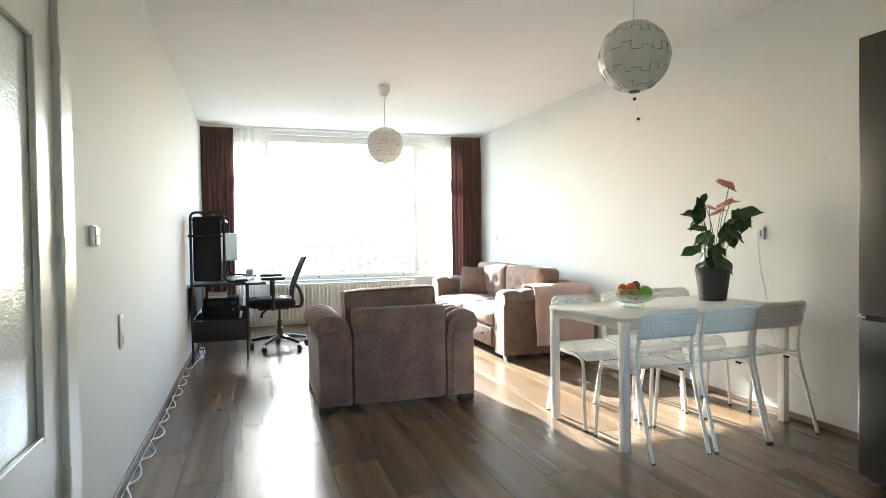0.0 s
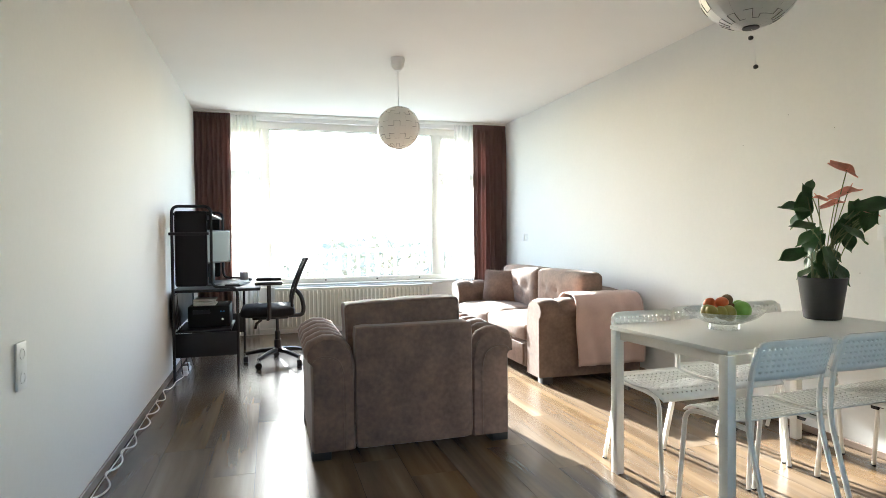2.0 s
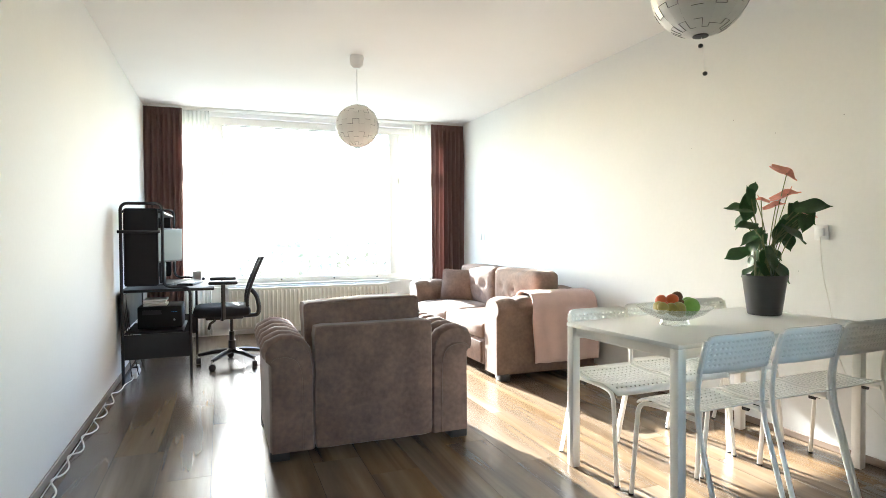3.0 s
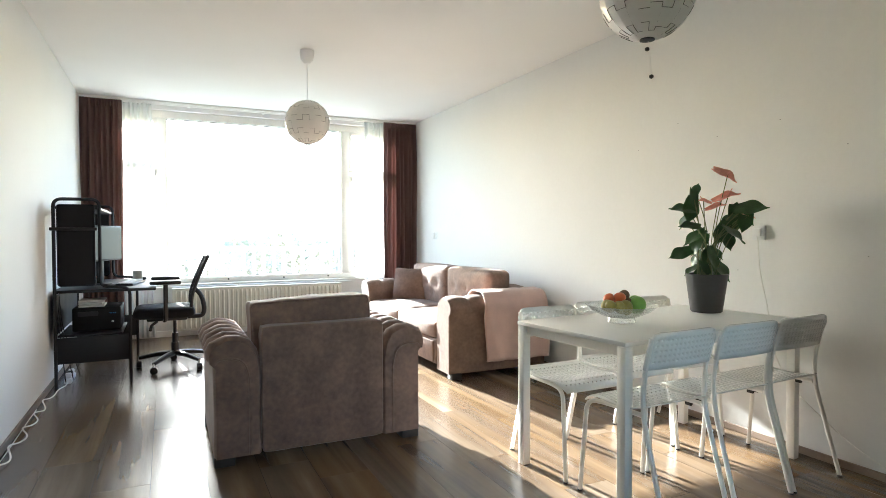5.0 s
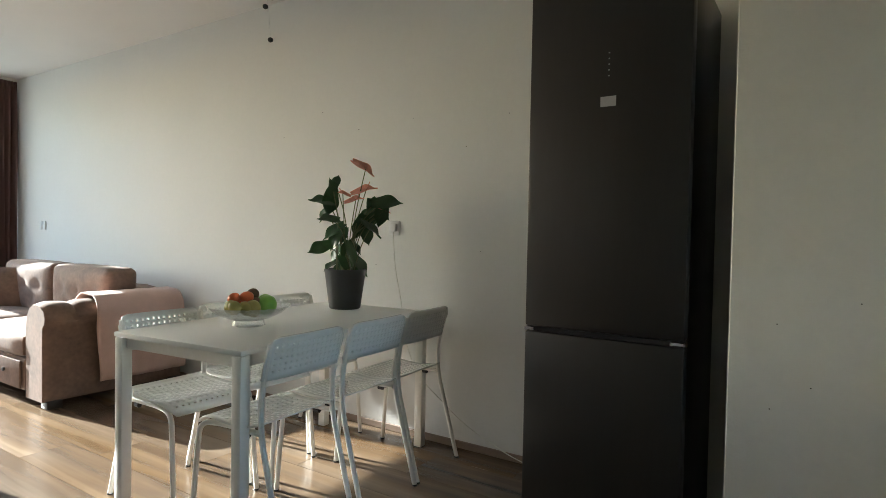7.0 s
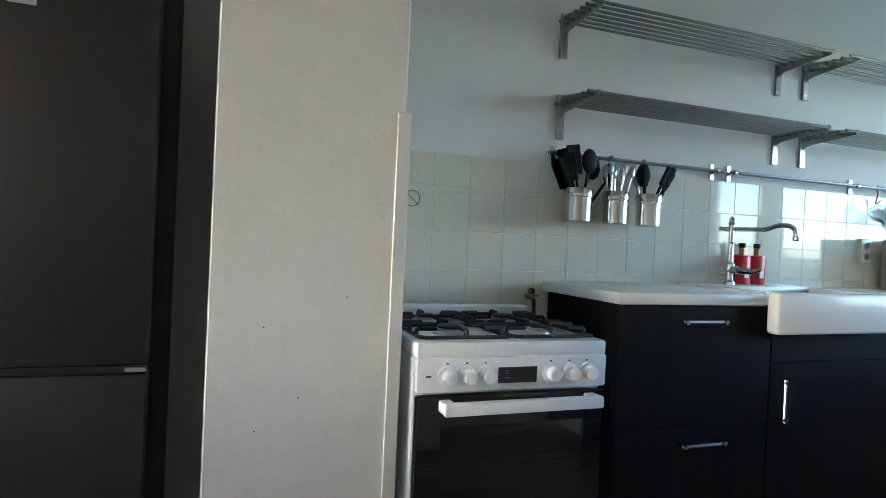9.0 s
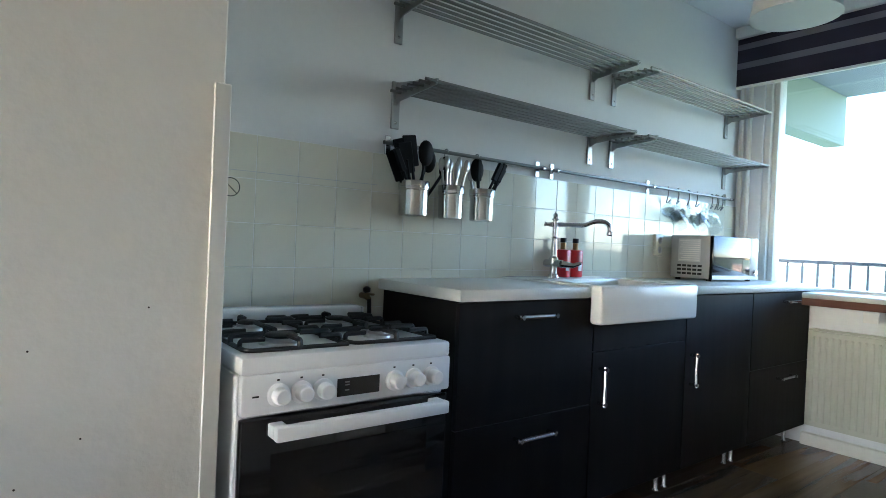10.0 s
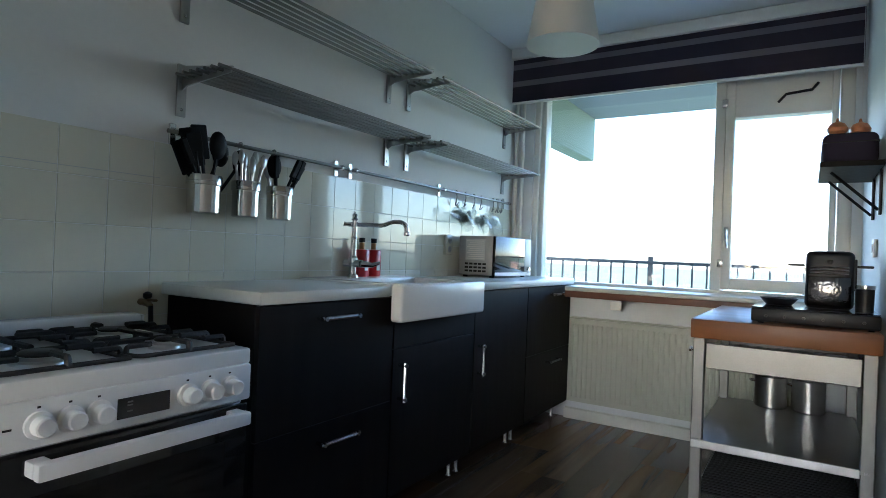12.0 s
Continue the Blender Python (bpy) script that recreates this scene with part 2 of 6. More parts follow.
M = {
    "wall": mk("wall_paint", (0.785, 0.78, 0.76), 0.75, var=0.025, scale=1.6, fine=45, bump=0.10),
    "wall_k": mk("kitchen_paint", (0.80, 0.82, 0.83), 0.7, var=0.03, scale=1.6, fine=45, bump=0.10),
    "ceiling": mk("ceiling_paint", (0.86, 0.855, 0.84), 0.85, var=0.02, scale=2, fine=90, bump=0.06),
    "plaster": mk("rough_plaster_paint", (0.78, 0.77, 0.72), 0.6, var=0.03, scale=9, fine=38, bump=0.35),
    "trim": mk("white_trim", (0.80, 0.79, 0.76), 0.35, var=0.03, bump=0.03),
    "frame": mk("window_frame_paint", (0.78, 0.77, 0.72), 0.35, var=0.04, bump=0.04),
    "door": mk("door_paint", (0.72, 0.71, 0.66), 0.32, var=0.04, bump=0.04),
    "skirt": mk_wood("skirting_wood", (0.10, 0.07, 0.05), (0.2, 0.14, 0.1), (0.28, 0.21, 0.16), 0.5),
    "plank": mk_wood("floor_laminate", (0.060, 0.038, 0.023), (0.134, 0.090, 0.053), (0.226, 0.164, 0.104), 0.25, spec=0.7, relief=True),
    "seal": mk("rubber_seal", (0.06, 0.06, 0.06), 0.7),
    "chair_plastic": mk("glossy_white_plastic", (0.89, 0.89, 0.865), 0.22, var=0.015, bump=0.01, spec=0.6),
    "gap": mk("floor_joint", (0.025, 0.018, 0.014), 0.7),
    "velvet": mk("mauve_velvet", (0.20, 0.128, 0.103), 0.8, var=0.42, scale=7, fine=38, bump=0.06, sheen=0.35),
    "velvet_s": mk("rose_velvet", (0.185, 0.120, 0.090), 0.8, var=0.36, scale=8, fine=40, bump=0.05, sheen=0.12),
    "blanket": mk("fleece", (0.58, 0.41, 0.36), 0.95, var=0.1, scale=10, fine=220, bump=0.25, sheen=0.4),
    "dark_foot": mk("dark_foot", (0.02, 0.017, 0.015), 0.5),
    "curtain": mk_cloth("curtain_cloth", (0.24, 0.150, 0.134), 0.0),
    "sheer": mk_cloth("sheer_cloth", (0.93, 0.93, 0.92), 0.12),
    "black": mk("black_powder_coat", (0.012, 0.012, 0.015), 0.5, var=0.2, bump=0.05, spec=0.3),
    "blackp": mk("black_plastic", (0.012, 0.012, 0.014), 0.42, var=0.15, bump=0.06, spec=0.35),
    "mesh": mk("black_fabric", (0.016, 0.016, 0.019), 0.85, var=0.25, fine=400, bump=0.3, spec=0.2),
    "screen": mk("dark_screen", (0.035, 0.048, 0.052), 0.32, var=0.02, bump=0),
    "blue_led": mk("blue_indicator", (0.02, 0.25, 0.6), 0.3),
    "foil": mk("dark_polished_plate", (0.085, 0.085, 0.09), 0.14, metal=1.0, scale=26, fine=60, bump=0.35),
    "white_metal": mk("white_powder_coat", (0.87, 0.85, 0.80), 0.4, var=0.03, bump=0.03),
    "white_plastic": mk("white_plastic", (0.80, 0.80, 0.80), 0.38, var=0.02, bump=0.02),
    "table": mk("white_laminate", (0.80, 0.80, 0.77), 0.4, var=0.0, bump=0, rvar=0.0, spec=0.35),
    "radiator": mk("radiator_enamel", (0.76, 0.74, 0.66), 0.35, var=0.03, bump=0.02),
    # darker copy of the radiator enamel, with the kitchen's shade in its colour
    "radiator_k": mk("shaded_radiator_enamel", (0.56, 0.57, 0.49), 0.4, var=0.05, bump=0.02),
    "steel_t": mk("satin_steel", (0.24, 0.24, 0.23), 0.45, metal=1.0, var=0.1, fine=120, stretch=(1, 1, 0.15), bump=0.02),
    "mug": mk_pane("mug_glass", (0.965, 0.98, 0.985), 0.09),
    "nylon": mk("black_nylon", (0.008, 0.008, 0.009), 0.6, var=0.15, bump=0.04, spec=0.15),
    "pot": mk("grey_pot", (0.045, 0.047, 0.05), 0.45, var=0.1, bump=0.05),
    "soil": mk("soil", (0.03, 0.02, 0.013), 0.95, var=0.4, fine=200, bump=0.6),
    "leaf": mk("leaf", (0.028, 0.085, 0.022), 0.32, var=0.35, scale=18, fine=120, bump=0.1),
    "stem": mk("stem", (0.12, 0.15, 0.05), 0.5, var=0.2),
    "spathe": mk("pink_spathe", (0.78, 0.33, 0.25), 0.35, var=0.2, scale=20),
    "lampw": mk("lamp_panel", (0.80, 0.79, 0.75), 0.4, var=0.02, bump=0.0),
    "lampd": mk("lamp_inner", (0.05, 0.05, 0.05), 0.4, metal=0.6),
    "clear": mk_pane("clear_glass", (0.95, 0.97, 0.965), 0.22, 0.03),
    "pane": mk_pane("window_glass", (0.97, 0.985, 0.985), 0.05),
    "fridge": mk("dark_steel", (0.055, 0.05, 0.047), 0.36, metal=0.55, var=0.06, scale=3, fine=60, stretch=(1, 1, 0.1), bump=0.02),
    "steel": mk("brushed_steel", (0.45, 0.45, 0.44), 0.32, metal=1.0, var=0.08, fine=120, stretch=(1, 1, 0.15), bump=0.03),
    "steel_h": mk("brushed_steel_bars", (0.24, 0.235, 0.225), 0.4, metal=1.0, var=0.1, fine=160, stretch=(1, 0.1, 1), bump=0.03),
    "pot_steel": mk("polished_pot_steel", (0.58, 0.57, 0.54), 0.16, metal=1.0, var=0.05, fine=120, stretch=(1, 1, 0.1), bump=0.01),
    "silver": mk("silver_paint", (0.36, 0.36, 0.355), 0.42, metal=0.35, var=0.04, bump=0.01),
    "chrome": mk("chrome", (0.62, 0.62, 0.63), 0.2, metal=1.0, var=0.02, bump=0),
    "enamel": mk("white_enamel", (0.78, 0.79, 0.80), 0.2, var=0.02, bump=0.0, coat=0.4),
    "cabinet": mk_wood("black_brown_wood", (0.006, 0.005, 0.006), (0.010, 0.008, 0.008), (0.013, 0.010, 0.010), 0.5, along="z", size=2.0, spec=0.1),
    "worktop": mk("white_worktop", (0.70, 0.71, 0.68), 0.35, var=0.04, bump=0.03),
    "ceramic": mk("sink_ceramic", (0.80, 0.80, 0.78), 0.24, var=0.01, bump=0, coat=0.2),
    "tile": mk("glazed_tile", (0.74, 0.71, 0.585), 0.05, var=0.02, scale=3, fine=12, bump=0.006, coat=0.2),
    "grout": mk("grout", (0.82, 0.82, 0.79), 0.9, var=0.1, bump=0.2),
    "iron": mk("cast_iron", (0.012, 0.012, 0.013), 0.6, var=0.3, fine=200, bump=0.3),
    "glass_black": mk("black_glass", (0.008, 0.008, 0.009), 0.06, var=0.05, bump=0),
    "red": mk("red_plastic", (0.55, 0.012, 0.02), 0.3, var=0.08),
    "gold": mk("amber_pump", (0.35, 0.2, 0.08), 0.3, metal=0.5),
    "brass": mk("old_brass", (0.22, 0.17, 0.10), 0.4, metal=0.8, var=0.2),
    "butcher": mk_wood("oiled_beech", (0.16, 0.065, 0.03), (0.25, 0.11, 0.05), (0.34, 0.17, 0.085), 0.42, along="x"),
    "sillw": mk("brown_sill_board", (0.16, 0.07, 0.045), 0.45, var=0.2, stretch=(0.1, 1, 1)),
    "onion": mk("onion_skin", (0.5, 0.18, 0.07), 0.35, var=0.3, scale=30),
    "orange": mk("orange_peel", (0.62, 0.12, 0.03), 0.45, var=0.1, fine=300, bump=0.2),
    "kiwi": mk("kiwi_skin", (0.16, 0.09, 0.045), 0.85, var=0.2, fine=300, bump=0.3),
    "apple": mk("green_fruit", (0.22, 0.42, 0.07), 0.35, var=0.15, scale=12),
    "pear": mk("olive_fruit", (0.32, 0.26, 0.06), 0.45, var=0.2, scale=14),
    "stripe": mk("dark_blind_band", (0.022, 0.016, 0.036), 0.85, var=0.15, fine=300),
    "gauze": mk_cloth("blind_gauze", (0.35, 0.33, 0.36), 0.25),
    "opal": mk("opal_shade", (0.80, 0.79, 0.74), 0.45, var=0.02, bump=0),
    "concrete": mk("painted_concrete", (0.30, 0.36, 0.29), 0.85, var=0.1, scale=3, bump=0.2),
    "slab": mk("balcony_soffit", (0.32, 0.34, 0.37), 0.85, var=0.06, bump=0.15),
    "rail_dark": mk("railing_paint", (0.035, 0.04, 0.045), 0.5),
    "grass": mk("far_ground", (0.10, 0.13, 0.06), 0.95, var=0.4, scale=0.05, fine=0.6, bump=0),
    # paler than bare twigs: the haze of distance is put into this colour
    "tree": mk("haze_pale_foliage", (0.36, 0.32, 0.26), 0.95, var=0.4, scale=0.3, fine=4, bump=0.3),
    "house": mk("far_brick", (0.32, 0.22, 0.17), 0.9, var=0.2, scale=0.3, fine=3, bump=0.1),
    "paper": mk("paper", (0.72, 0.70, 0.66), 0.9, var=0.05),
    "label_grey": mk("label_grey", (0.5, 0.5, 0.5), 0.6),
    "cable": mk("white_cable", (0.75, 0.74, 0.70), 0.45),
}
# rippled frosted glass of the door
M["frost"] = mk("rippled_glass", (0.84, 0.90, 0.87), 0.14, var=0.06, scale=40, fine=110, bump=0.35, trans=0.0, spec=1.0, coat=1.0, stretch=(1, 1, 1.6))

# ---------- building helpers ----------
BASE = {}


def thing(name, at, label, category, group="", kind="", rz=0.0):
    """An empty at the base of a thing; its parts are given in world places where rz is 0, else about that base."""
    ob = new(name)
    ob.matrix_world = pose(*at, 0, 0, rz)
    ob.empty_display_size = 0.1
    BASE[ob.name] = Vector(at)
    return tagged(ob, label, category, group, kind)


def finish(bm, mat, name, smooth=30):
    bmesh.ops.recalc_face_normals(bm, faces=bm.faces)
    me = bpy.data.meshes.new(name)
    bm.to_mesh(me)
    bm.free()
    me.materials.append(M[mat])
    if smooth:
        me.shade_smooth()
        me.set_sharp_from_angle(angle=radians(smooth))
    return me


def part(name, bm, mat, parent, label="", local=False, smooth=35):
    root_ob = parent
    while root_ob.parent:
        root_ob = root_ob.parent
    if not local:
        bmesh.ops.translate(bm, verts=bm.verts, vec=-BASE[root_ob.name])
    ob = new(name, finish(bm, mat, name, smooth))
    ob.parent = parent
    return tagged(ob, label) if label else ob


def single(name, bm, mat, label, category, group="", kind="", smooth=35):
    """A thing of one mesh, with its origin at the middle of its base."""
    lo = [min(v.co[k] for v in bm.verts) for k in range(3)]
    hi = [max(v.co[k] for v in bm.verts) for k in range(3)]
    base = Vector(((lo[0] + hi[0]) / 2, (lo[1] + hi[1]) / 2, lo[2]))
    bmesh.ops.translate(bm, verts=bm.verts, vec=-base)
    ob = new(name, finish(bm, mat, name, smooth))
    ob.location = base
    BASE[ob.name] = base
    return tagged(ob, label, category, group, kind)


def box(x0, x1, y0, y1, z0, z1, bev=0.0, seg=2, bm=None):
    own = bmesh.new()
    bmesh.ops.create_cube(own, size=1, matrix=Matrix.Translation(((x0 + x1) / 2, (y0 + y1) / 2, (z0 + z1) / 2)) @ Matrix.Diagonal((abs(x1 - x0), abs(y1 - y0), abs(z1 - z0), 1)))
    if bev:
        bmesh.ops.bevel(own, geom=own.edges[:], offset=bev, segments=seg, profile=0.5, affect="EDGES")
    return join(bm, own)


def join(bm, own):
    if bm is None:
        return own
    me = bpy.data.meshes.new("tmp")
    own.to_mesh(me)
    own.free()
    bm.from_mesh(me)
    bpy.data.meshes.remove(me)
    return bm


def tube(pts, r, seg=8, bm=None, closed=False, flat=1.0):
    """A round bar swept along points; r may be one radius or one for each point."""
    bm = bm or bmesh.new()
    pts = [Vector(p) for p in pts]
    n = len(pts)
    rad = r if isinstance(r, (list, tuple)) else [r] * n
    rings, side = [], None
    for i, p in enumerate(pts):
        a = pts[i - 1] if i or closed else p
        b = pts[(i + 1) % n] if i < n - 1 or closed else p
        d = (b - a).normalized()
        if side is None:
            side = d.orthogonal().normalized()
        side = (side - d * side.dot(d)).normalized()
        up = d.cross(side)
        rings.append([bm.verts.new(p + (side * math.cos(2 * math.pi * k / seg) + up * flat * math.sin(2 * math.pi * k / seg)) * rad[i]) for k in range(seg)])
    for i in range(n if closed else n - 1):
        a, b = rings[i], rings[(i + 1) % n]
        for k in range(seg):
            bm.faces.new((a[k], a[(k + 1) % seg], b[(k + 1) % seg], b[k]))
    if not closed:
        bm.faces.new(rings[0])
        bm.faces.new(rings[-1][::-1])
    return bm


def rounded(pts, r, seg=5):
    """Round the corners of a line of points."""
    pts = [Vector(p) for p in pts]
    out = [pts[0]]
    for a, b, c in zip(pts, pts[1:], pts[2:]):
        d = min(r, (a - b).length / 2.05, (c - b).length / 2.05)
        p, q = b + (a - b).normalized() * d, b + (c - b).normalized() * d
        out += [p.lerp(b, t).lerp(b.lerp(q, t), t) for t in [k / seg for k in range(seg + 1)]]
    return out + [pts[-1]]


def lathe(profile, at, seg=24, bm=None, axis="z", sx=1.0, sy=1.0):
    """Turn a line of (radius, height) about an upright axis."""
    bm = bm or bmesh.new()
    rings = []
    for rr, h in profile:
        ring = []
        for k in range(seg):
            a = 2 * math.pi * k / seg
            u, v = rr * math.cos(a) * sx, rr * math.sin(a) * sy
            p = {"z": (u, v, h), "x": (h, u, v), "y": (u, h, v)}[axis]
            ring.append(bm.verts.new((at[0] + p[0], at[1] + p[1], at[2] + p[2])))
        rings.append(ring)
    for a, b in zip(rings, rings[1:]):
        for k in range(seg):
            bm.faces.new((a[k], a[(k + 1) % seg], b[(k + 1) % seg], b[k]))
    if profile[0][0] > 1e-4:
        bm.faces.new(rings[0])
    if profile[-1][0] > 1e-4:
        bm.faces.new(rings[-1][::-1])
    bmesh.ops.remove_doubles(bm, verts=bm.verts, dist=1e-5)
    return bm


def cushion(cx, cy, cz, sx, sy, sz, r=0.06, puff=(0, 0, 0), cuts=9, dents=(), wrinkle=0.004, bm=None):
    """A stuffed block: rounded edges, puffed faces, buttons pulled in at dents (u, v in -1..1 on its x faces)."""
    own = bmesh.new()
    bmesh.ops.create_cube(own, size=2)
    bmesh.ops.subdivide_edges(own, edges=own.edges[:], cuts=cuts, use_grid_fill=True)
    h = Vector((sx / 2, sy / 2, sz / 2))
    for v in own.verts:
        p = v.co.copy()
        q = Vector((p.x * h.x, p.y * h.y, p.z * h.z))
        core = Vector([max(-(h[k] - r), min(h[k] - r, q[k])) for k in range(3)])
        d = q - core
        if d.length > 1e-6:
            q = core + d.normalized() * min(r, d.length)
        fx, fy, fz = 1 - p.x ** 2, 1 - p.y ** 2, 1 - p.z ** 2
        q.x += puff[0] * p.x * fy * fz
        q.y += puff[1] * p.y * fx * fz
        q.z += puff[2] * p.z * fx * fy
        for u, w in dents:
            if abs(p.x) > 0.8:
                q.x -= math.copysign(0.035, p.x) * math.exp(-(((p.y - u) * h.y) ** 2 + ((p.z - w) * h.z) ** 2) / 0.0016)
        q += Vector((1, 1, 1)) * wrinkle * noise.noise(Vector((q.x * 9 + cx, q.y * 9 + cy, q.z * 9)))
        v.co = q + Vector((cx, cy, cz))
    return join(bm, own)


def opening(axis, at, thick, u0, u1, z0, z1, holes):
    """A wall across one axis from at to at + thick, with rectangular holes (u0, u1, z0, z1) that go through it."""
    us = sorted({u0, u1, *[h[0] for h in holes], *[h[1] for h in holes]})
    zs = sorted({z0, z1, *[h[2] for h in holes], *[h[3] for h in holes]})
    bm = bmesh.new()
    solid = lambda i, j: 0 <= i < len(us) - 1 and 0 <= j < len(zs) - 1 and not any(h[0] <= us[i] and us[i + 1] <= h[1] and h[2] <= zs[j] and zs[j + 1] <= h[3] for h in holes)
    P = lambda u, d, z: bm.verts.new((d, u, z) if axis == "x" else (u, d, z))
    for i in range(len(us) - 1):
        for j in range(len(zs) - 1):
            if not solid(i, j):
                continue
            a, b, c, d = us[i], us[i + 1], zs[j], zs[j + 1]
            for w in (at, at + thick):
                bm.faces.new([P(a, w, c), P(b, w, c), P(b, w, d), P(a, w, d)])
            for (di, dj, p, q) in ((-1, 0, (a, c), (a, d)), (1, 0, (b, c), (b, d)), (0, -1, (a, c), (b, c)), (0, 1, (a, d), (b, d))):
                if not solid(i + di, j + dj):
                    bm.faces.new([P(p[0], at, p[1]), P(q[0], at, q[1]), P(q[0], at + thick, q[1]), P(p[0], at + thick, p[1])])
    bmesh.ops.remove_doubles(bm, verts=bm.verts, dist=1e-5)
    return bm


def setting(name, bm, mat, label="", category=""):
    ob = single(name, bm, mat, label or name.replace("_", " "), category or name.split("_")[0], kind="structure", smooth=0)
    return ob


# ---------- structure ----------
XE, XW, YN, YS, H = 3.2, -0.63, 8.62, -2.4, 2.645
setting("wall_east", box(XE, XE + 0.2, YS - 0.2, YN + 0.25, 0, H), "wall", "plain white painted plaster wall", "wall")
setting("wall_west", opening("x", XW - 0.14, 0.14, -0.4, YN + 0.25, 0, H, [(1.76, 2.72, 0.0, 2.06)]), "wall", "white painted plaster wall with a door", "wall")
setting("wall_north", opening("y", YN, 0.25, XW, XE, 0, H, [(-0.42, 2.98, 0.60, 2.59)]), "wall", "white window wall above a radiator", "wall")
setting("wall_south_living", box(XW - 0.14, 1.04, -0.54, -0.4, 0, H), "wall", "plain white painted wall", "wall")
setting("wall_west_kitchen", box(0.90, 1.04, YS - 0.2, -0.54, 0, H), "wall_k", "pale bluish kitchen side wall", "wall")
setting("wall_south_kitchen", opening("y", YS - 0.2, 0.2, 1.04, XE, 0, H, [(1.09, 3.04, 0.90, 2.42)]), "wall_k", "kitchen window wall above a radiator", "wall")
setting("ceiling", box(XW - 0.14, XE + 0.2, YS - 0.2, YN + 0.25, H, H + 0.15), "ceiling", "matt white plaster ceiling", "ceiling")
setting("shaft", box(2.60, XE, 1.175, 1.655, 0, H, 0.004, 1), "plaster", "boxed-in white shaft with small screw holes", "wall")
setting("hall_floor", box(XW - 1.6, XW - 0.14, 0.6, 4.0, -0.1, 0), "gap", "dark hall floor", "floor")
setting("hall_wall", box(XW - 1.75, XW - 1.6, 0.6, 4.0, 0, H), "wall", "white hall wall behind the glazed door", "wall")
setting("hall_wall_side", box(XW - 1.6, XW - 0.14, 4.0, 4.1, 0, H), "wall", "white hall side wall", "wall")
setting("hall_wall_end", box(XW - 1.6, XW - 0.14, 0.5, 0.6, 0, H), "wall", "white hall end wall", "wall")
setting("hall_ceiling", box(XW - 1.75, XW - 0.14, 0.5, 4.1, H, H + 0.1), "ceiling", "white hall ceiling", "ceiling")
for nm, b in (("baseboard_east", box(XE - 0.012, XE, 2.40, YN, 0, 0.038, 0.003, 1)), ("baseboard_west", box(XW, XW + 0.012, 2.82, YN, 0, 0.05, 0.003, 1)), ("baseboard_west_south", box(XW, XW + 0.012, -0.4, 1.66, 0, 0.05, 0.003, 1))):
    setting(nm, b, "skirt", "thin brown wooden skirting strip", "baseboard")
setting("baseboard_north", box(XW + 0.012, XE - 0.012, YN - 0.014, YN, 0, 0.07, 0.003, 1), "trim", "low white skirting below the window", "baseboard")
setting("corner_trim", box(2.592, 2.599, 1.163, 1.200, 0.0, 1.46, 0.002, 1), "door", "narrow white corner strip on the shaft", "trim")
setting("corner_trim_side", box(2.600, 2.66, 1.163, 1.173, 0.0, 1.46, 0.002, 1), "steel", "pale metal corner strip on the shaft", "trim")


def window_parts(w, y, d, x0, x1, z0, z1, th, mat="frame", name="window_frame"):
    """One framed light: four bars and a pane."""
    part(name, box(x0, x0 + th, y, y + d, z0, z1, 0.006), mat, w)
    part(name, box(x1 - th, x1, y, y + d, z0, z1, 0.006), mat, w)
    part(name, box(x0 + th, x1 - th, y + 0.001, y + d - 0.001, z0, z0 + th, 0.006), mat, w)
    part(name, box(x0 + th, x1 - th, y + 0.001, y + d - 0.001, z1 - th, z1, 0.006), mat, w)
    g = part("pane", box(x0 + th - 0.004, x1 - th + 0.004, y + d * 0.5 - 0.003, y + d * 0.5 + 0.003, z0 + th - 0.004, z1 - th + 0.004), "pane", w)
    g.visible_shadow = False


w1 = thing("window_1", (1.28, 8.70, 0.66), "wide white-framed window with opening side lights over a radiator", "window", kind="structure")
for a, b_ in ((-0.42, -0.36), (2.92, 2.98)):
    part("window_frame", box(a, b_, 8.69, 8.80, 0.60, 2.59, 0.005), "frame", w1)
part("window_frame", box(-0.36, 2.92, 8.69, 8.80, 2.507, 2.59, 0.005), "frame", w1)
part("window_frame", box(-0.36, 2.92, 8.67, 8.80, 0.605, 0.672, 0.006), "frame", w1)
g = part("pane", box(0.196, 2.246, 8.735, 8.741, 0.668, 2.511), "pane", w1)
g.visible_shadow = False
for b_ in (box(0.204, 2.238, 8.727, 8.734, 2.500, 2.5065), box(0.204, 2.238, 8.727, 8.734, 0.6725, 0.679), box(0.2005, 0.206, 8.727, 8.734, 0.6725, 2.5065), box(2.236, 2.2415, 8.727, 8.734, 0.6725, 2.5065)):
    part("glazing_seal", b_, "seal", w1, "thin dark rubber seal")
for a, b_ in ((0.105, 0.200), (2.242, 2.352)):
    part("mullion", box(a, b_, 8.685, 8.80, 0.672, 2.507, 0.006), "frame", w1)
for a, b_, c in ((-0.36, 0.105, -1), (2.352, 2.92, 1)):
    part("transom", box(a, b_, 8.695, 8.80, 1.99, 2.045, 0.005), "frame", w1)
    window_parts(w1, 8.70, 0.08, a, b_, 2.045, 2.507, 0.042, name="casement_frame")
    window_parts(w1, 8.71, 0.07, a, b_, 0.672, 1.99, 0.06)
    xs = b_ - 0.03 if c < 0 else a + 0.03
    cat = part("window_catch", box(xs - 0.012, xs + 0.012, 8.680, 8.700, 1.86, 1.93, 0.004), "frame", w1)
    part("lever", tube([(xs, 8.680, 1.91), (xs, 8.660, 1.905), (xs + 0.005, 8.655, 1.85)], 0.006, 6), "chrome", cat)
